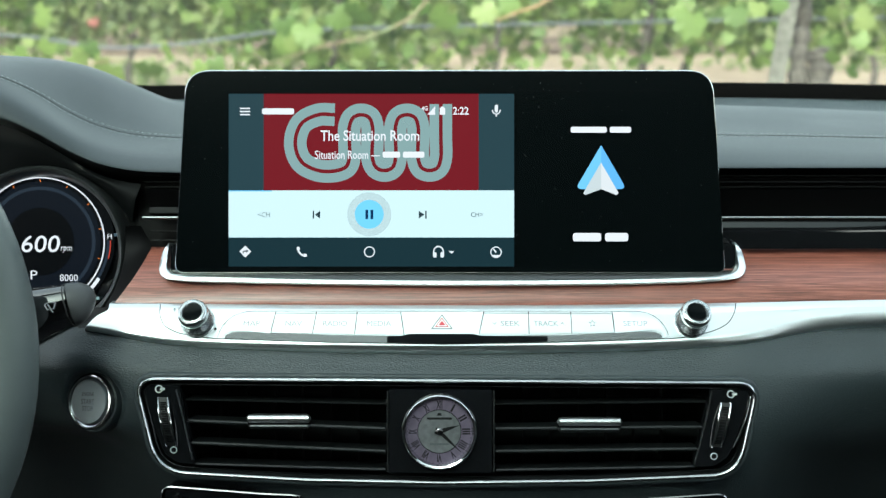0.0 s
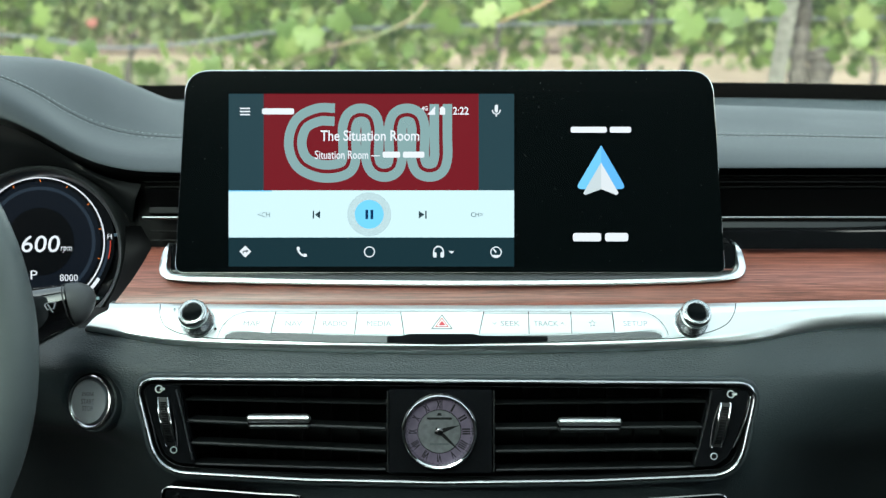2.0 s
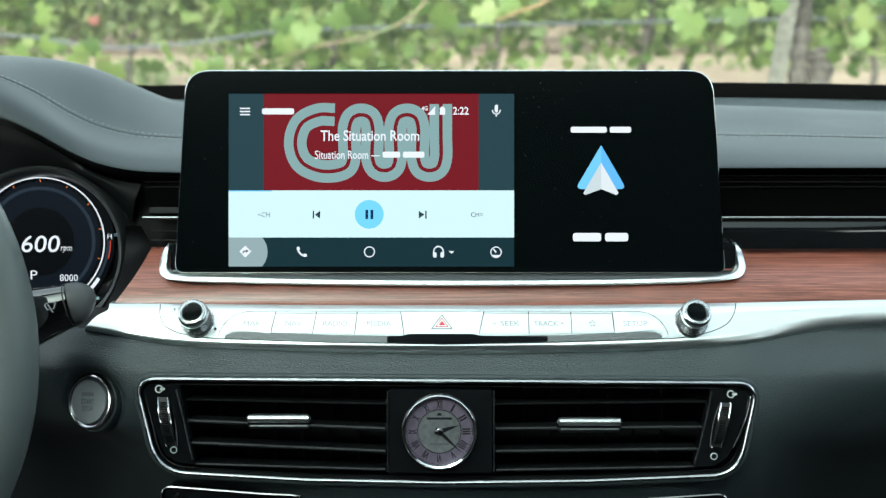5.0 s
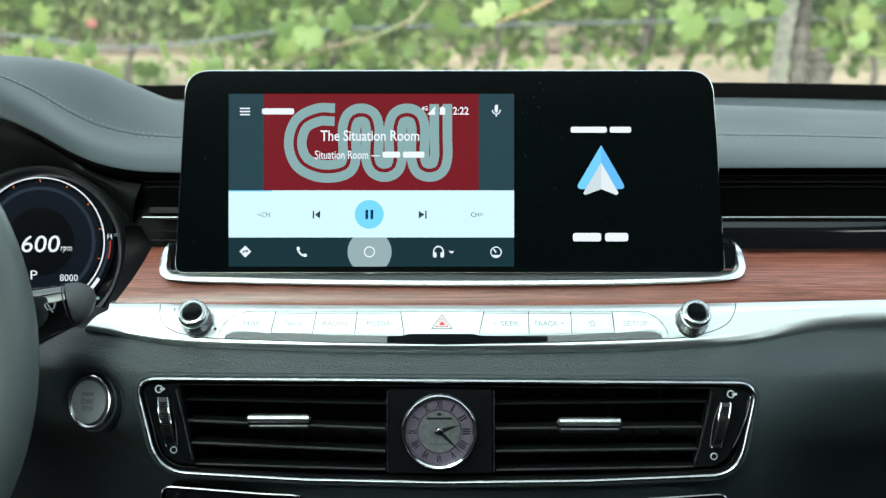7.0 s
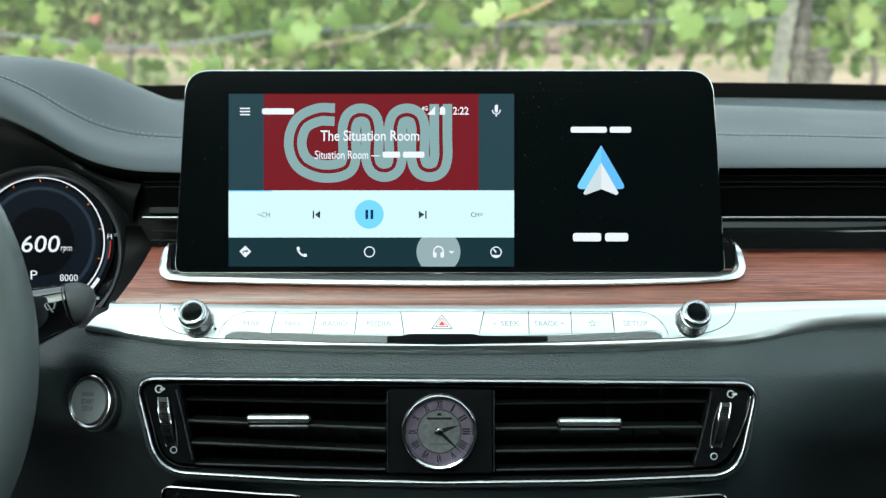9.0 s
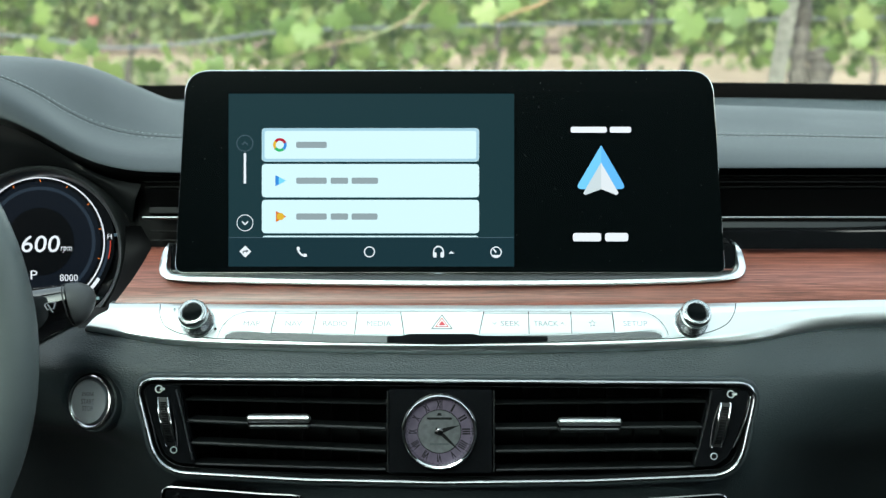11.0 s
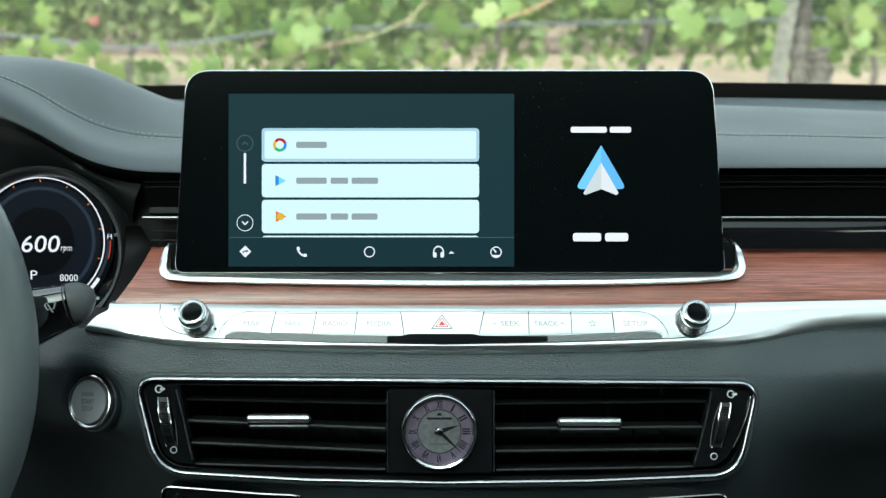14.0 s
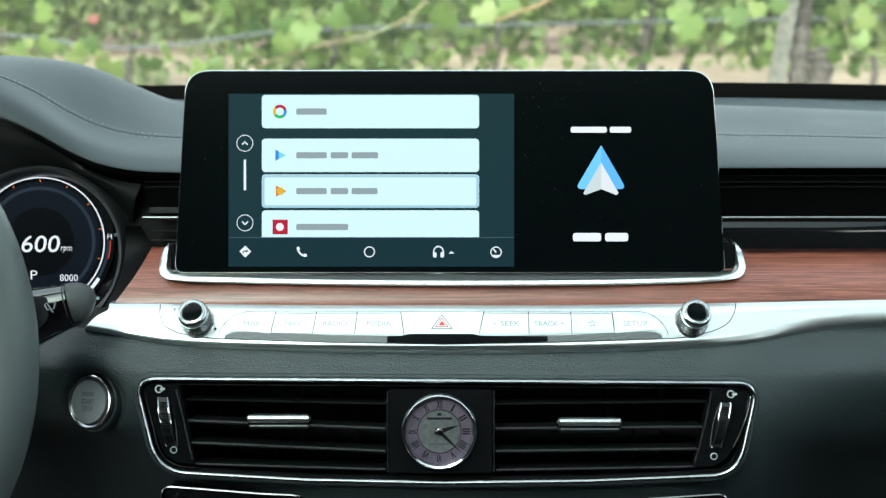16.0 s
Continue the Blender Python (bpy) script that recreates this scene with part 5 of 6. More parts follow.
def build_stalk():
    u, v, w = -224.9, -39.8, 52
    s = thing("wiper_stalk", u, v, w, "gloss black wiper stalk with a soft grey tip", "stalk")
    up = (0, 0.06, 1)
    arm = [(-262.0, -47.6, 52), (-250.0, -42.6, 52), (-236.0, -38.0, 52), (-222.6, -33.8, 51), (-219.6, -32.9, 51)]
    part("arm", tube(arm, [20.5, 18.2, 15.6, 13.0, 12.4], 48, flat=0.95, up=up, square=0.72), STALK, s, "gloss black arm")
    tip = [(-220.4, -33.0, 51), (-217.6, -32.2, 50.6), (-214.2, -31.6, 50), (-211.2, -31.4, 49.4), (-208.8, -31.6, 49), (-207.4, -31.9, 48.8), (-206.8, -32.0, 48.7)]
    part("tip", tube(tip, [12.9, 12.7, 11.8, 10.0, 7.4, 4.4, 1.2], 48, flat=0.95, up=up, square=0.85), TIP, s, "soft grey tip")
    part("collar_line", tube([(-221.2, -33.3, 51), (-220.5, -33.1, 51)], 13.2, 48, square=0.82, flat=0.95, up=up), DARK, s)
    o = Vector((-228.2, -33.2, 68.0))
    mark = ribbon(spline([(o.x - 4.2, o.y + 1.0), (o.x, o.y + 3.6), (o.x + 4.6, o.y + 3.0)], 12), 0.5, o.z - 1, o.z + 0.2)
    ribbon([(o.x - 4.2, o.y + 1.0), (o.x - 2.0, o.y - 3.0), (o.x + 3.2, o.y - 2.0), (o.x + 4.6, o.y + 3.0)], 0.5, o.z - 1, o.z + 0.2, mark)
    ribbon([(o.x + 2.6, o.y - 5.0), (o.x - 1.6, o.y + 1.4)], 0.6, o.z - 1, o.z + 0.2, mark)
    bmesh.ops.scale(mark, verts=mark.verts, vec=(0.72, 0.72, 1), space=Matrix.Translation(-o))
    part("wiper_mark", mark, WHITE_INK, s)


TIP = mat("soft_grey_plastic", (0.05, 0.052, 0.055), 0.5)
build_cluster()
build_binnacle()
build_wheel()
build_stalk()



# ---- the plain unseen cabin that closes the place and shapes its light ----
def shell(name, bm, kind="structure", label="", category="", material=None):
    me = bpy.data.meshes.new(name)
    bmesh.ops.recalc_face_normals(bm, faces=bm.faces)
    bm.to_mesh(me)
    bm.free()
    me.materials.append(material or SHELL)
    return tagged(new(name, me), label, category, kind=kind)


def build_cabin():
    shell("floor", box(-0.8, 0.8, -1.9, 0.5, 0.28, 0.32), label="unseen dark cabin floor, added to limit bounced light", category="floor")
    shell("wall_rear", box(-0.8, 0.8, -1.94, -1.9, -0.03, 1.47), label="unseen plain rear wall, added to block light", category="wall")
    # Side walls are unseen; sill heights are set by the light wanted inside.
    west = box(-0.82, -0.78, -1.94, 0.5, -0.03, 1.02)
    box(-0.82, -0.78, -1.94, -0.85, 1.02, 1.47, west)
    shell("wall_west", west, label="unseen plain side wall, its opening sized to light the dash", category="wall")
    east = box(0.78, 0.82, -1.94, 0.5, -0.03, 1.11)
    # The small rear opening is there to reflect in the piano black panel.
    for y0, y1, z1 in ((-1.94, -1.70, 1.47), (-1.70, -1.20, 1.28), (-1.20, -0.85, 1.47)):
        box(0.78, 0.82, y0, y1, 1.11, z1, east)
    box(0.78, 0.82, -1.70, -1.20, 1.44, 1.47, east)
    shell("wall_east", east, label="unseen plain side wall, its openings sized for light and reflections", category="wall")
    shell("wall_front", box(-0.8, 0.8, 0.46, 0.5, -0.03, 0.98), label="unseen plain front wall under the windscreen", category="wall")
    # Unseen roof; its opening is added to light the dash from above.
    roof = box(-0.78, -0.56, -1.9, -0.2, 1.47, 1.50)
    box(0.56, 0.78, -1.9, -0.2, 1.47, 1.50, roof)
    box(-0.56, 0.56, -0.27, -0.2, 1.47, 1.50, roof)
    box(-0.56, 0.56, -1.9, -0.86, 1.47, 1.50, roof)
    shell("ceiling", roof, label="unseen grey roof lining round an added light opening", category="ceiling")


# Haze over the view is put into the pane as a translucent film.
HAZE = bpy.data.materials.new("hazed_windscreen_glass")
HAZE.use_nodes = True
hn, hl = HAZE.node_tree.nodes, HAZE.node_tree.links
hn.remove(hn["Principled BSDF"])
clear = hn.new("ShaderNodeBsdfTransparent")
clear.inputs[0].default_value = (0.93, 0.975, 0.95, 1)
film = hn.new("ShaderNodeBsdfTranslucent")
film.inputs[0].default_value = (0.85, 0.87, 0.85, 1)
# Noise that makes the haze film uneven.
dust = hn.new("ShaderNodeTexNoise")
dust.inputs["Scale"].default_value = 7.0
dust.inputs["Detail"].default_value = 6.0
amount = hn.new("ShaderNodeMapRange")
amount.inputs["To Min"].default_value = 0.012
amount.inputs["To Max"].default_value = 0.035
hl.new(dust.outputs[0], amount.inputs[0])
both = hn.new("ShaderNodeMixShader")
hl.new(amount.outputs[0], both.inputs[0])
hl.new(clear.outputs[0], both.inputs[1])
hl.new(film.outputs[0], both.inputs[2])
hl.new(both.outputs[0], hn["Material Output"].inputs["Surface"])


# Filter for the added roof opening; its tint sets how much light enters.
TINT = bpy.data.materials.new("added_roof_light_tint")
TINT.use_nodes = True
tn = TINT.node_tree.nodes
tn.remove(tn["Principled BSDF"])
roof_filter = tn.new("ShaderNodeBsdfTransparent")
roof_filter.inputs[0].default_value = (0.222, 0.262, 0.270, 1)
TINT.node_tree.links.new(roof_filter.outputs[0], tn["Material Output"].inputs["Surface"])


def build_windscreen():
    bm = bmesh.new()
    bm.faces.new([bm.verts.new(p) for p in ((-0.57, -0.87, 1.485), (0.57, -0.87, 1.485), (0.57, -0.26, 1.485), (-0.57, -0.26, 1.485))])
    shell("window_2", bm, label="unseen tinted pane added in the roof to set the dash light", category="sunroof", material=TINT)
    bm = bmesh.new()
    a = [bm.verts.new(p) for p in ((-0.78, 0.425, 1.04), (0.78, 0.425, 1.04), (0.72, -0.21, 1.475), (-0.72, -0.21, 1.475))]
    bm.faces.new(a)
    shell("window_1", bm, label="clear windscreen above the dash with an added haze film", category="windscreen", material=HAZE)


build_cabin()
build_windscreen()


# ---- the vineyard ----
def leaf_mat(name, a, b, c):
    m = mat(name, b, 0.5, spec=0.35)
    n, l, bs = nodes_of(m)
    geo = n.new("ShaderNodeNewGeometry")
    inf = n.new("ShaderNodeObjectInfo")
    add = n.new("ShaderNodeMath")
    add.operation = "FRACT"
    sm = n.new("ShaderNodeMath")
    sm.operation = "ADD"
    l.new(geo.outputs["Random Per Island"], sm.inputs[0])
    l.new(inf.outputs["Random"], sm.inputs[1])
    l.new(sm.outputs[0], add.inputs[0])
    col = ramp(m, add.outputs[0], [(0.0, a), (0.55, b), (1.0, c)])
    ns = tex(m, "ShaderNodeTexNoise", coords(m), Scale=45.0, Detail=3.0)
    mixn = n.new("ShaderNodeMix")
    mixn.data_type, mixn.blend_type = "RGBA", "MULTIPLY"
    mixn.inputs[0].default_value = 0.75
    l.new(col, mixn.inputs[6])
    l.new(ramp(m, ns.outputs[0], [(0.3, (0.6, 0.65, 0.55)), (0.7, (1, 1, 1))]), mixn.inputs[7])
    l.new(mixn.outputs[2], bs.inputs["Base Color"])
    tr = n.new("ShaderNodeBsdfTranslucent")
    l.new(mixn.outputs[2], tr.inputs["Color"])
    mixs = n.new("ShaderNodeMixShader")
    mixs.inputs[0].default_value = 0.42
    out = n["Material Output"]
    l.new(bs.outputs[0], mixs.inputs[1])
    l.new(tr.outputs[0], mixs.inputs[2])
    l.new(mixs.outputs[0], out.inputs["Surface"])
    return m


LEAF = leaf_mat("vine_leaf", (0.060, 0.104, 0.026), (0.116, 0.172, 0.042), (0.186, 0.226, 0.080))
# Paler, greyer copy for the farther rows: haze put into the leaf colour.
LEAF_FAR = leaf_mat("hazed_far_vine_leaf", (0.086, 0.120, 0.046), (0.162, 0.202, 0.084), (0.256, 0.288, 0.146))
BARK = mat("grey_bark", (0.16, 0.13, 0.10), 0.85)
n_, l_, b_ = nodes_of(BARK)
bt = tex(BARK, "ShaderNodeTexNoise", coords(BARK, (60, 60, 6)), Scale=1.0, Detail=6.0)
l_.new(ramp(BARK, bt.outputs[0], [(0.3, (0.020, 0.017, 0.014)), (0.7, (0.072, 0.064, 0.055))]), b_.inputs["Base Color"])
bump(BARK, bt.outputs[0], 0.8, 0.01)
POST = mat("weathered_post", (0.30, 0.28, 0.25), 0.85)
n_, l_, b_ = nodes_of(POST)
bt = tex(POST, "ShaderNodeTexNoise", coords(POST, (40, 40, 3)), Scale=1.0, Detail=6.0)
l_.new(ramp(POST, bt.outputs[0], [(0.3, (0.034, 0.034, 0.028)), (0.7, (0.094, 0.093, 0.080))]), b_.inputs["Base Color"])
bump(POST, bt.outputs[0], 0.6, 0.006)
CANE = mat("green_brown_cane", (0.24, 0.22, 0.08), 0.6)
n_, l_, b_ = nodes_of(CANE)
l_.new(ramp(CANE, tex(CANE, "ShaderNodeTexNoise", coords(CANE), Scale=12.0, Detail=3.0).outputs[0], [(0.35, (0.105, 0.070, 0.035)), (0.65, (0.090, 0.115, 0.040))]), b_.inputs["Base Color"])
HOSE = mat("grey_hose", (0.085, 0.095, 0.11), 0.6, spec=0.2)
SOIL = mat("dry_soil", (0.42, 0.33, 0.25), 0.95)
n_, l_, b_ = nodes_of(SOIL)
st = tex(SOIL, "ShaderNodeTexNoise", coords(SOIL), Scale=1.2, Detail=8.0, Roughness=0.7)
l_.new(ramp(SOIL, st.outputs[0], [(0.3, (0.118, 0.084, 0.056)), (0.55, (0.180, 0.135, 0.094)), (0.75, (0.225, 0.175, 0.126))]), b_.inputs["Base Color"])
bump(SOIL, st.outputs[0], 0.5, 0.03)
MULCH = mat("dark_mulch", (0.06, 0.04, 0.03), 0.95)
n_, l_, b_ = nodes_of(MULCH)
mt = tex(MULCH, "ShaderNodeTexNoise", coords(MULCH), Scale=9.0, Detail=6.0)
l_.new(ramp(MULCH, mt.outputs[0], [(0.3, (0.030, 0.020, 0.015)), (0.7, (0.110, 0.076, 0.058))]), b_.inputs["Base Color"])
DRY = mat("red_dry_leaf", (0.14, 0.045, 0.035), 0.7)

LOBES = [(-90, 0.20), (-62, 0.70), (-40, 0.66), (-16, 0.90), (6, 0.82), (22, 0.74), (40, 0.98), (56, 0.90), (68, 0.80), (90, 1.08)]


def leaf_shape(detail=True):
    """Vertices and faces of one lobed vine leaf, about one unit across, stalk at the origin."""
    half = LOBES if detail else LOBES[1::2] + [LOBES[-1]]
    pts = [(a, r) for a, r in half] + [(180 - a, r) for a, r in reversed(half[:-1])]
    if pts[0][0] == -90:
        pts = pts[:-1]
    vs = [(0.0, 0.28, 0.06)]
    for a, r in pts:
        x, y = 0.55 * r * math.cos(radians(a)), 0.28 + 0.55 * r * math.sin(radians(a))
        vs.append((x, y, 0.16 * abs(x) - 0.16 * (x * x + (y - 0.28) ** 2) * 2 + 0.05 * math.sin(a * 0.13)))
    k = len(pts)
    return np.array(vs), [(0, 1 + i, 1 + (i + 1) % k) for i in range(k)]


NEAR_LEAF, FAR_LEAF = leaf_shape(True), leaf_shape(False)


def leaves(name, places, sizes, shape, rng, face=(0, -1, 0.5)):
    """Many leaves as one mesh, hanging at the given places."""
    V, F = shape
    out, faces = [], []
    for i, (p, s) in enumerate(zip(places, sizes)):
        e = Euler((rng.gauss(-1.9, 0.85), rng.gauss(0, 0.6), rng.gauss(0, 0.9)))
        m = np.array(e.to_matrix()) @ np.diag((1.0, 1.0, rng.uniform(0.5, 1.8))) * s
        out.append(V @ m.T + np.array(p))
        b = i * len(V)
        faces += [(a + b, c + b, d + b) for a, c, d in F]
    me = bpy.data.meshes.new(name)
    me.from_pydata(np.concatenate(out).tolist(), [], faces)
    me.polygons.foreach_set("use_smooth", [True] * len(me.polygons))
    return me


def wpart(name, bm_or_mesh, material, parent, label="", kind=""):
    if isinstance(bm_or_mesh, bmesh.types.BMesh):
        me = bpy.data.meshes.new(name)
        bmesh.ops.recalc_face_normals(bm_or_mesh, faces=bm_or_mesh.faces)
        bm_or_mesh.to_mesh(me)
        bm_or_mesh.free()
        me.polygons.foreach_set("use_smooth", [True] * len(me.polygons))
    else:
        me = bm_or_mesh
    me.materials.append(material)
    ob = new(name, me)
    ob.parent = parent
    return tagged(ob, label, kind=kind)


def wthing(name, x, y, z, label, category, group=""):
    e = new(name)
    e.location = (x, y, z)
    return tagged(e, label, category, group)


def vine(x, y, rng, count, low, high, width, size, shape, material, depth=0.45):
    """A vine: a twisted trunk, two arms on the wire and a crown of hanging leaves."""
    v = wthing("vine", x, y, 0, "green leafy grapevine on a trellis", "grapevine", "vines in the rows")
    pts = [(0.03 * rng.gauss(0, 1), 0.03 * rng.gauss(0, 1), h) for h in (-0.1, 0.15, 0.35, 0.6, 0.9, 1.15)]
    wpart("trunk", tube(spline(pts, 16), [0.026 - 0.0007 * i + 0.005 * rng.random() for i in range(16)], 10, up=(0, 1, 0.1)), BARK, v)
    for s in (-1, 1):
        arm = [(0, 0, 1.12), (s * 0.25 * width, 0.02, 1.2), (s * 0.6 * width, 0.0, 1.24), (s * 0.95 * width, 0.03, 1.23)]
        wpart("arm", tube(spline(arm, 12), [0.028 - 0.0014 * i for i in range(12)], 8), BARK, v)
    places, sizes = [], []
    while len(places) < count:
        px, pz = rng.uniform(-width, width), low + (high - low) * rng.random() ** 0.75
        if noise.noise((x + px, y, pz * 1.4)) * 0.9 + (pz - low) * 1.2 < rng.uniform(-0.25, 0.25) + 0.05:
            continue
        places.append((px, rng.gauss(0, depth * 0.5), pz))
        sizes.append(size * rng.uniform(0.65, 1.25))
    wpart("crown", leaves("crown", places, sizes, shape, rng), material, v, kind="stuff")
    return v


def build_vineyard():
    rng = random.Random(7)
    g = bmesh.new()
    bmesh.ops.create_grid(g, x_segments=60, y_segments=60, size=1.0)
    for p in g.verts:
        p.co.x, p.co.y = p.co.x * 60 * abs(p.co.x) + p.co.x * 8, p.co.y * 60 * abs(p.co.y) + p.co.y * 8 + 10
        p.co.z = 0.03 * noise.noise((p.co.x * 0.8, p.co.y * 0.8, 0))
    bmesh.ops.scale(g, verts=[p for p in g.verts if p.is_boundary], vec=(20, 20, 1))
    shell("ground", g, label="dry pale vineyard soil", category="ground", material=SOIL)
    # a bank of dark mulch along the foot of the far row
    bank = bmesh.new()
    bmesh.ops.create_grid(bank, x_segments=160, y_segments=8, size=1.0)
    for p in bank.verts:
        u, v = p.co.x, p.co.y
        p.co = Vector((u * 12, 15.9 + v * 0.75 + 0.15 * noise.noise((u * 9, 3, 0)), 0.02 + 0.14 * (1 - v * v) + 0.06 * noise.noise((u * 40, v * 3, 0))))
    shell("mulch_bank", bank, label="low bank of dark brown mulch under the vines", category="ground", material=MULCH)
    # weeds on the bare soil
    places = []
    while len(places) < 1500:
        px, py = rng.uniform(-5.5, 6.5), rng.uniform(8.8, 15.2)
        if noise.noise((px * 0.9, py * 0.9, 5)) + 0.25 * noise.noise((px * 4, py * 4, 2)) > 0.34:
            places.append((px, py, rng.uniform(0.02, 0.24)))
    weeds = leaves("weeds", places, [rng.uniform(0.04, 0.09) for _ in places], FAR_LEAF, rng)
    weeds.materials.append(LEAF_FAR)
    tagged(new("weeds", weeds), "low green weeds on dry soil", "weeds", kind="stuff")
    # rows: nearest first
    for x in (-2.3, -0.5, 0.95, 2.3):
        vine(x, 5.2, rng, 1900 if x < 0.5 else 1600, 0.56 if x < 0.5 else 0.72, 1.3, 0.95, 0.063, NEAR_LEAF, LEAF)
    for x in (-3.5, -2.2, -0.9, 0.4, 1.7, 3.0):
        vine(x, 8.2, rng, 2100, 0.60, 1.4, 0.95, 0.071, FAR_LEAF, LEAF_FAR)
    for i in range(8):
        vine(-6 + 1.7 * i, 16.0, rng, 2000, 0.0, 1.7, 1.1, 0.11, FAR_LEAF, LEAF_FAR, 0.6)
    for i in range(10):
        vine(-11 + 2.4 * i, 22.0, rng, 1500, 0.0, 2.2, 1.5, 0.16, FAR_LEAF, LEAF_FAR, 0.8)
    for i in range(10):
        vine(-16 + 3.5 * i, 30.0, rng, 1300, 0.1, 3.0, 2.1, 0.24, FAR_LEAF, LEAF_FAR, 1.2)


LEAF_ME = None


def one_leaf(parent, u, v, w, size, tilt, lean, material=None):
    """A single vine leaf of that width in millimetres, hung at a place in the dash frame."""
    global LEAF_ME
    if LEAF_ME is None:
        V, F = NEAR_LEAF
        LEAF_ME = bpy.data.meshes.new("leaf")
        LEAF_ME.from_pydata(V.tolist(), [], F)
        LEAF_ME.polygons.foreach_set("use_smooth", [True] * len(LEAF_ME.polygons))
        LEAF_ME.materials.append(LEAF)
    ob = new("leaf", LEAF_ME)
    ob.parent = parent
    ob.location = (Vector((u, v, w)) - ORG[parent]) * MM
    ob.rotation_euler = (radians(tilt), radians(lean * 0.3), radians(180 + lean))
    ob.scale = (size * 0.76 * MM,) * 3
    return ob


def shoot(vine_, path, radius, spots, rng, material=None):
    """A vine shoot from the cordon to its tip: a bent cane with its leaves."""
    line = spline(path, 24)
    s = part("shoot", tube(line, [radius * (1 - 0.6 * i / 23) for i in range(24)], 7), material or CANE, vine_, "long vine shoot with lobed leaves", at=path[0])
    for u, v, w, size in spots:
        one_leaf(s, u, v, w, size, rng.uniform(-60, 20), rng.uniform(-75, 75))
    return s


def build_near_row():
    rng = random.Random(11)
    v = thing("old_vine", 1221.2, -249.5, -3360, "gnarled old grapevine with long leafy shoots beside the post", "grapevine")
    part("trunk", tube(spline([(1174.7, -277.4, -3360), (1172.8, 262.5, -3360), (1169.1, 560.3, -3360), (1176.5, 672.0, -3360), (1184.0, 765.1, -3360), (1123.9, 944.2, -3100)], 30), [30 + 6 * math.sin(i * 1.7) for i in range(30)], 12), BARK, v)
    part("stub", tube(spline([(1215.3, -276.0, -3340), (1230.2, 261.2, -3340), (1233.9, 520.2, -3340), (1237.6, 610.5, -3340), (1230.2, 660.1, -3340)], 20), [40 + 7 * math.sin(i * 2.1) for i in range(19)] + [20], 12), BARK, v)
    part("cordon", tube(spline([(-1609.2, 914.8, -3050), (-833.9, 928.6, -3050), (27.5, 915.9, -3040), (718.6, 932.8, -3060), (1578.2, 921.7, -3050)], 40), [18 + 3 * math.sin(i * 1.9) for i in range(40)], 8), BARK, v)
    made = []
    made.append(shoot(v, [(10.3, 915.9, -3040), (-74.8, 715.9, -3000), (-210.9, 644.5, -3000), (-329.9, 617.3, -3000), (-448.9, 583.3, -3000), (-559.5, 542.5, -3000)], 5,
                      [(-475.7, 649.6, -3010, 120), (-406.4, 681.9, -3000, 135), (-490.6, 709.9, -3060, 110), (-244.2, 603.8, -2990, 85), (-343.7, 730.7, -3060, 125), (-246.2, 733.4, -3020, 140), (-144.7, 708.1, -3050, 100), (-438.1, 619.1, -2980, 70)], rng))
    made.append(shoot(v, [(-627.1, 923.5, -3050), (-670.2, 804.6, -3100), (-696.4, 717.3, -3100), (-740.0, 647.5, -3100), (-792.3, 563.7, -3100)], 4, [(-781.6, 562.3, -3090, 105), (-720.9, 596.7, -3110, 95), (-851.2, 617.3, -3130, 80), (-651.0, 750.3, -3090, 95)], rng))
    made.append(shoot(v, [(-1557.5, 918.3, -3050), (-1416.3, 639.4, -2950), (-1132.5, 544.7, -2900), (-950.4, 558.0, -2900), (-817.9, 544.7, -2900)], 4, [(-967.0, 551.4, -2900, 150), (-859.6, 551.7, -2880, 120), (-1105.4, 581.0, -2920, 110), (-1063.9, 622.6, -2950, 100), (-1278.7, 600.8, -2940, 110), (-1167.7, 624.2, -2960, 90), (-1218.2, 708.4, -2960, 110)], rng))
    made.append(shoot(v, [(372.1, 923.5, -3050), (341.8, 770.3, -3000), (282.3, 729.5, -3000), (222.8, 709.1, -3000), (163.2, 681.9, -3000)], 5, [(112.2, 736.3, -3000, 120), (27.4, 716.3, -3020, 130), (-41.3, 751.2, -3050, 120), (205.8, 758.4, -3000, 100)], rng, RED_CANE))
    made.append(shoot(v, [(666.8, 931.0, -3060), (673.4, 800.9, -3000), (724.4, 749.9, -3000), (749.9, 698.9, -3000)], 4, [(746.0, 712.1, -2980, 150), (697.7, 749.2, -3040, 120), (791.8, 661.5, -3080, 80)], rng))
    made.append(shoot(v, [(787.7, 932.8, -3060), (848.2, 822.0, -3100), (900.5, 780.1, -3100), (952.9, 762.7, -3100)], 4, [(895.9, 748.3, -3080, 120), (970.4, 766.2, -3100, 100), (551.5, 769.7, -3100, 120), (1035.4, 763.2, -3050, 90)], rng))
    made.append(shoot(v, [(1250.8, 923.5, -3050), (1265.6, 832.6, -3150), (1263.7, 753.6, -3200), (1290.6, 646.2, -3200), (1272.7, 556.7, -3200)], 4, [(1260.6, 760.6, -3190, 110), (1308.5, 682.0, -3200, 90), (1257.9, 620.9, -3210, 80), (1317.4, 565.6, -3200, 70), (1362.2, 753.6, -3200, 120)], rng))
    dry = one_leaf(made[2], -1057.7, 698.9, -3000, 50, -20, 15)
    dry.data = dry.data.copy()
    dry.data.materials[0] = DRY
    tagged(dry, "withered red leaf")
    # the leaning post
    p = thing("trellis_post", 983.4, -273.4, -3300, "leaning weathered wooden trellis post", "post")
    part("timber", tube(spline([(928.4, -282.6, -3300), (1082.5, 552.3, -3300), (1148.6, 919.2, -3300)], 20), 36, 4, up=(0.7, 0, 1)), POST, p)
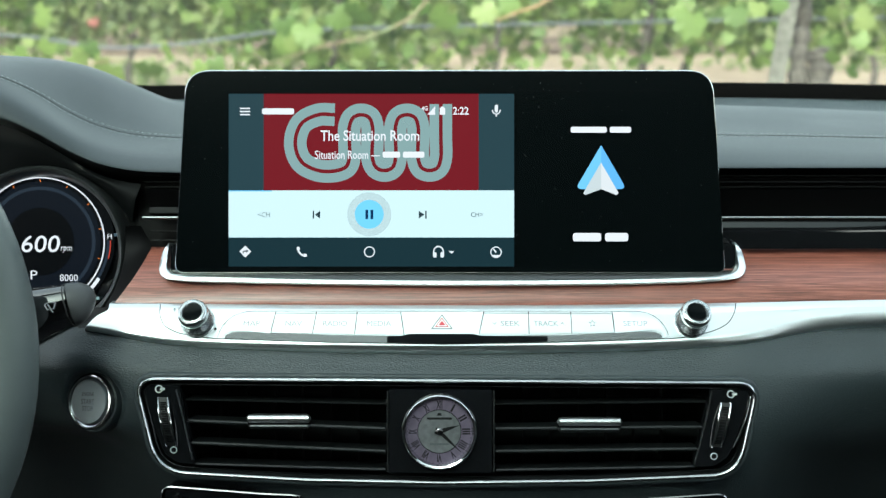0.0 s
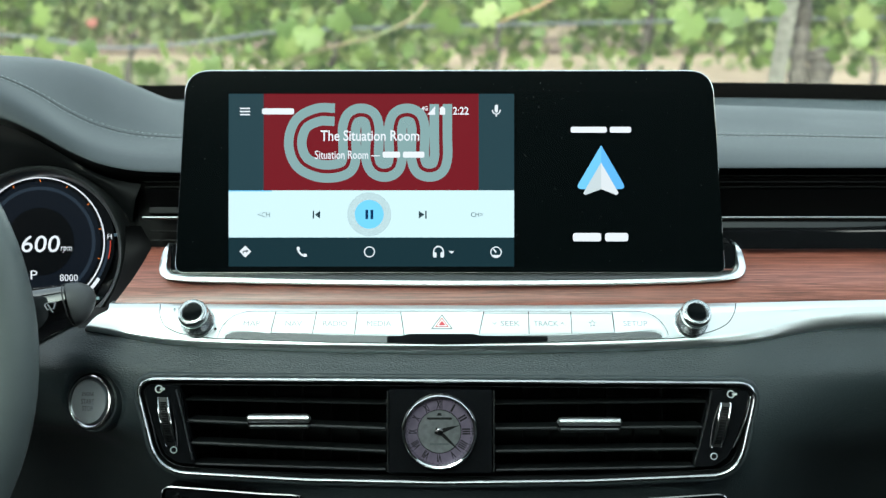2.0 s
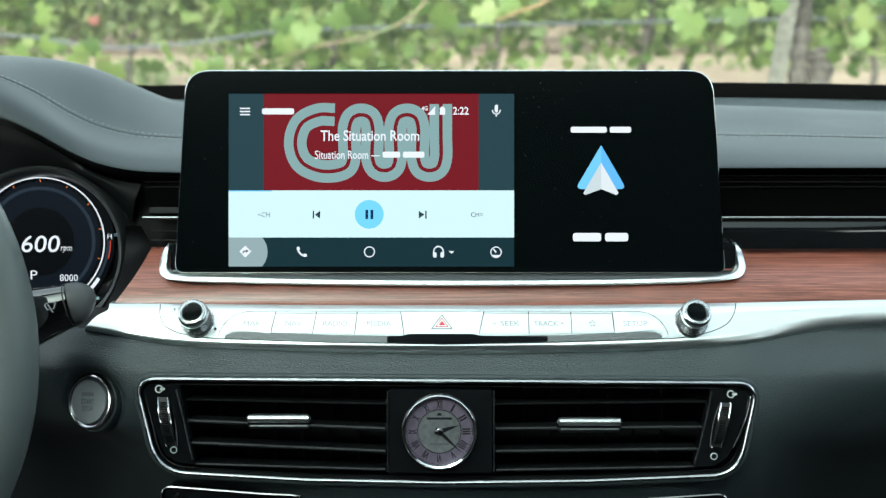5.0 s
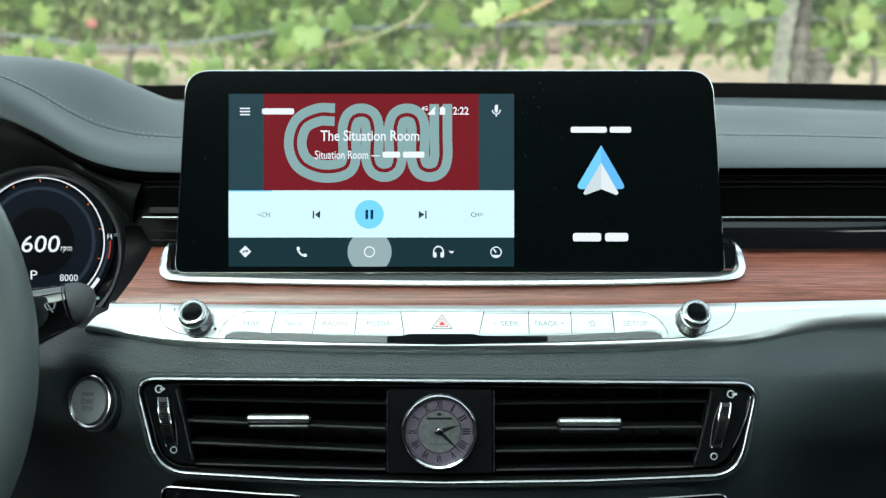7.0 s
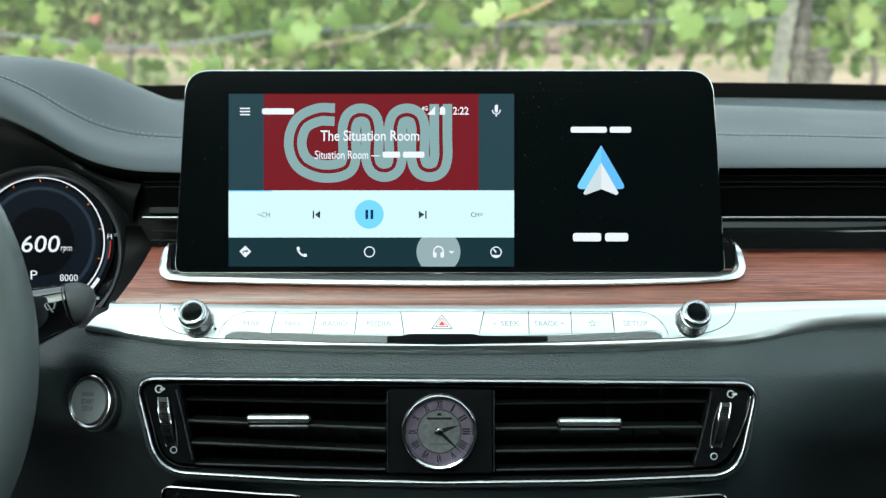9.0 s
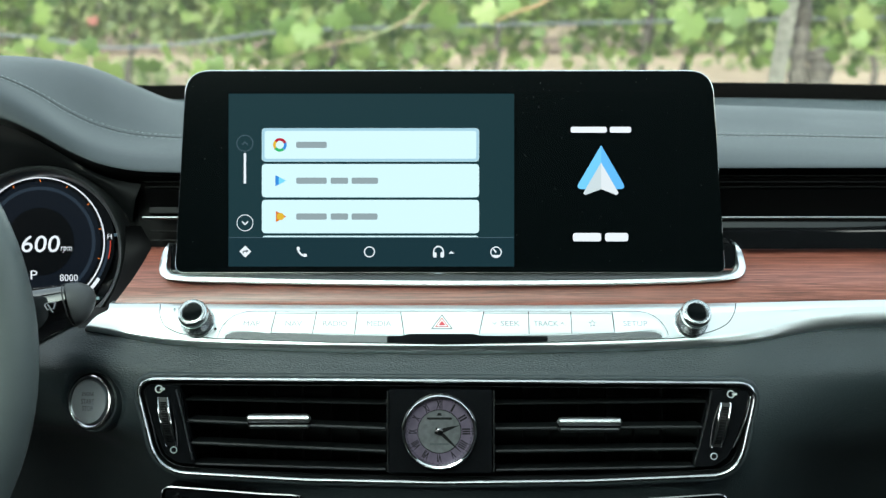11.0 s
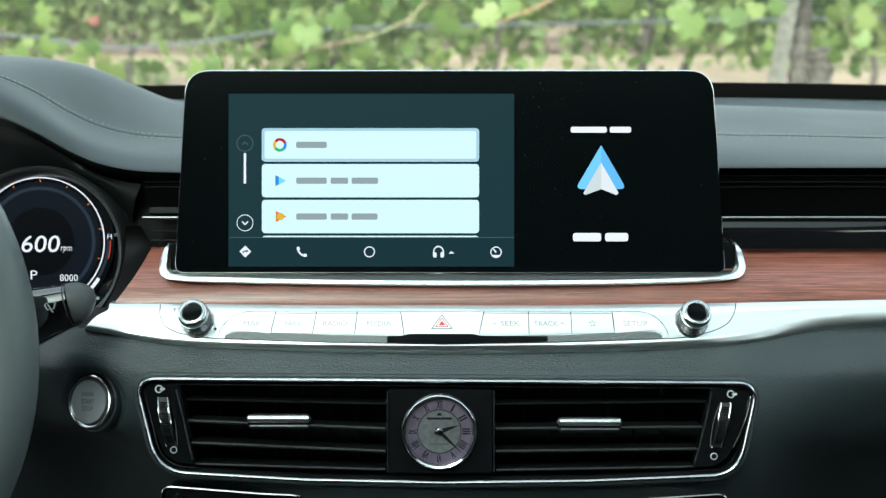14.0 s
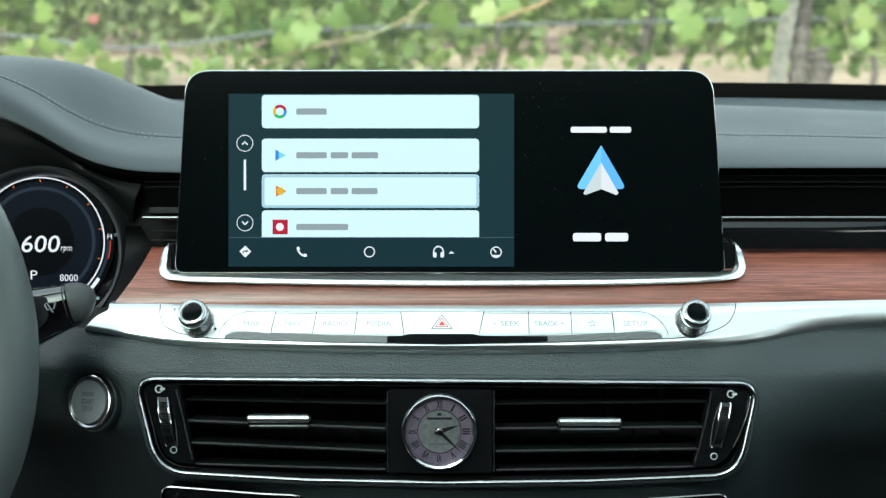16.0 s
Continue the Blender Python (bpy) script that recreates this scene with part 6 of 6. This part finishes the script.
    part("cross_wire", tube(spline([(1112.5, 838.0, -3262), (210.9, 845.3, -3262), (-698.0, 838.0, -3262), (-1606.9, 841.6, -3262)], 20), 1.5, 6), HOSE, p)
    # the watering hose
    h = thing("watering_hose", -1066.0, 694.7, -3500, "grey plastic watering hose sagging between vines", "hose")
    part("hose", tube(spline([(-1624.1, 733.1, -3500), (-1393.2, 721.6, -3500), (-1162.2, 687.0, -3500), (-931.3, 694.7, -3500), (-758.2, 713.9, -3500), (-604.2, 737.0, -3500), (-290.0, 787.4, -3700), (249.2, 852.8, -4000), (903.8, 919.7, -4300), (1488.6, 983.5, -4600), (2170.2, 1030.0, -4800)], 60), 4.6, 8), HOSE, h)
    return made


RED_CANE = mat("reddish_cane", (0.22, 0.12, 0.06), 0.6)
build_vineyard()
shoots = build_near_row()



# ---- what moves ----
def motions():
    # the highlight glides from the pause button to the bar and along it
    o = ORG[display]
    at = lambda u, v, w: pose((u - o.x) * MM, (v - o.y) * MM, (w - o.z) * MM)
    a = at(-46.8, 22.0, -1.15)
    route = at(-125.3, -1.8, -1.32)
    phone = at(-89.5, -1.8, -1.32)
    home = at(-46.6, -1.8, -1.32)
    head = at(-2.9, -1.8, -1.32)
    walk(halo, [(0.0, a), (4.7, a), (4.9, route), (5.4, route), (5.6, phone), (6.1, phone), (6.2, home), (7.3, home), (7.4, head), (16.0, head)])
    b = at(-46.8, 22.0, -1.165)
    low = Matrix.Translation((0, 0, -0.03 * MM))
    walk(trail, [(0.0, b), (4.8, b), (5.0, low @ route), (5.5, low @ route), (5.7, low @ phone), (6.5, low @ phone), (6.6, low @ home), (7.6, low @ home), (7.7, low @ head), (16.0, low @ head)])
    # the list comes forward inside the display
    hid = -5.0

    def shift(ob, rows):
        p = ob.location.copy()
        walk(ob, [(t, pose(p.x, p.y + dv * MM, p.z + dw * MM)) for t, dv, dw in rows])

    show = [(0.0, 0, hid), (9.9, 0, hid), (10.1, 0, 0)]
    shift(list_page, show + [(16.0, 0, 0)])
    shift(scroll_lit, [(0.0, 0, hid), (15.9, 0, hid), (16.0, 0, 0.06)])
    shift(slider, show + [(15.9, 0, 0), (16.0, -4.30, 0)])
    for i, card in enumerate(cards):
        shift(card, show + [(15.9, 0, 0), (16.0, 21.12 if i == 0 else 16.11, 0)])
    shift(focus, show + [(15.1, 0, 0), (15.2, -22.73, 0), (15.9, -22.73, 0), (16.0, -29.54, 0)])
    p = menu_arrow.location.copy()
    walk(menu_arrow, [(t, pose(p.x, p.y, p.z, 0, 0, a)) for t, a in ((0.0, 0), (9.85, 0), (9.95, 60), (10.05, 120), (10.15, 180), (16.0, 180))])

    # the near shoots stir in the wind
    for i, s in enumerate(shoots):
        m = Matrix.Translation(s.location)
        walk(s, [(0.8 * k, m @ pose(0, 0, 0, 1.2 * math.sin(1.1 * k + i), 0, 1.0 * math.sin(0.9 * k + 1.7 * i))) for k in range(21)])


motions()
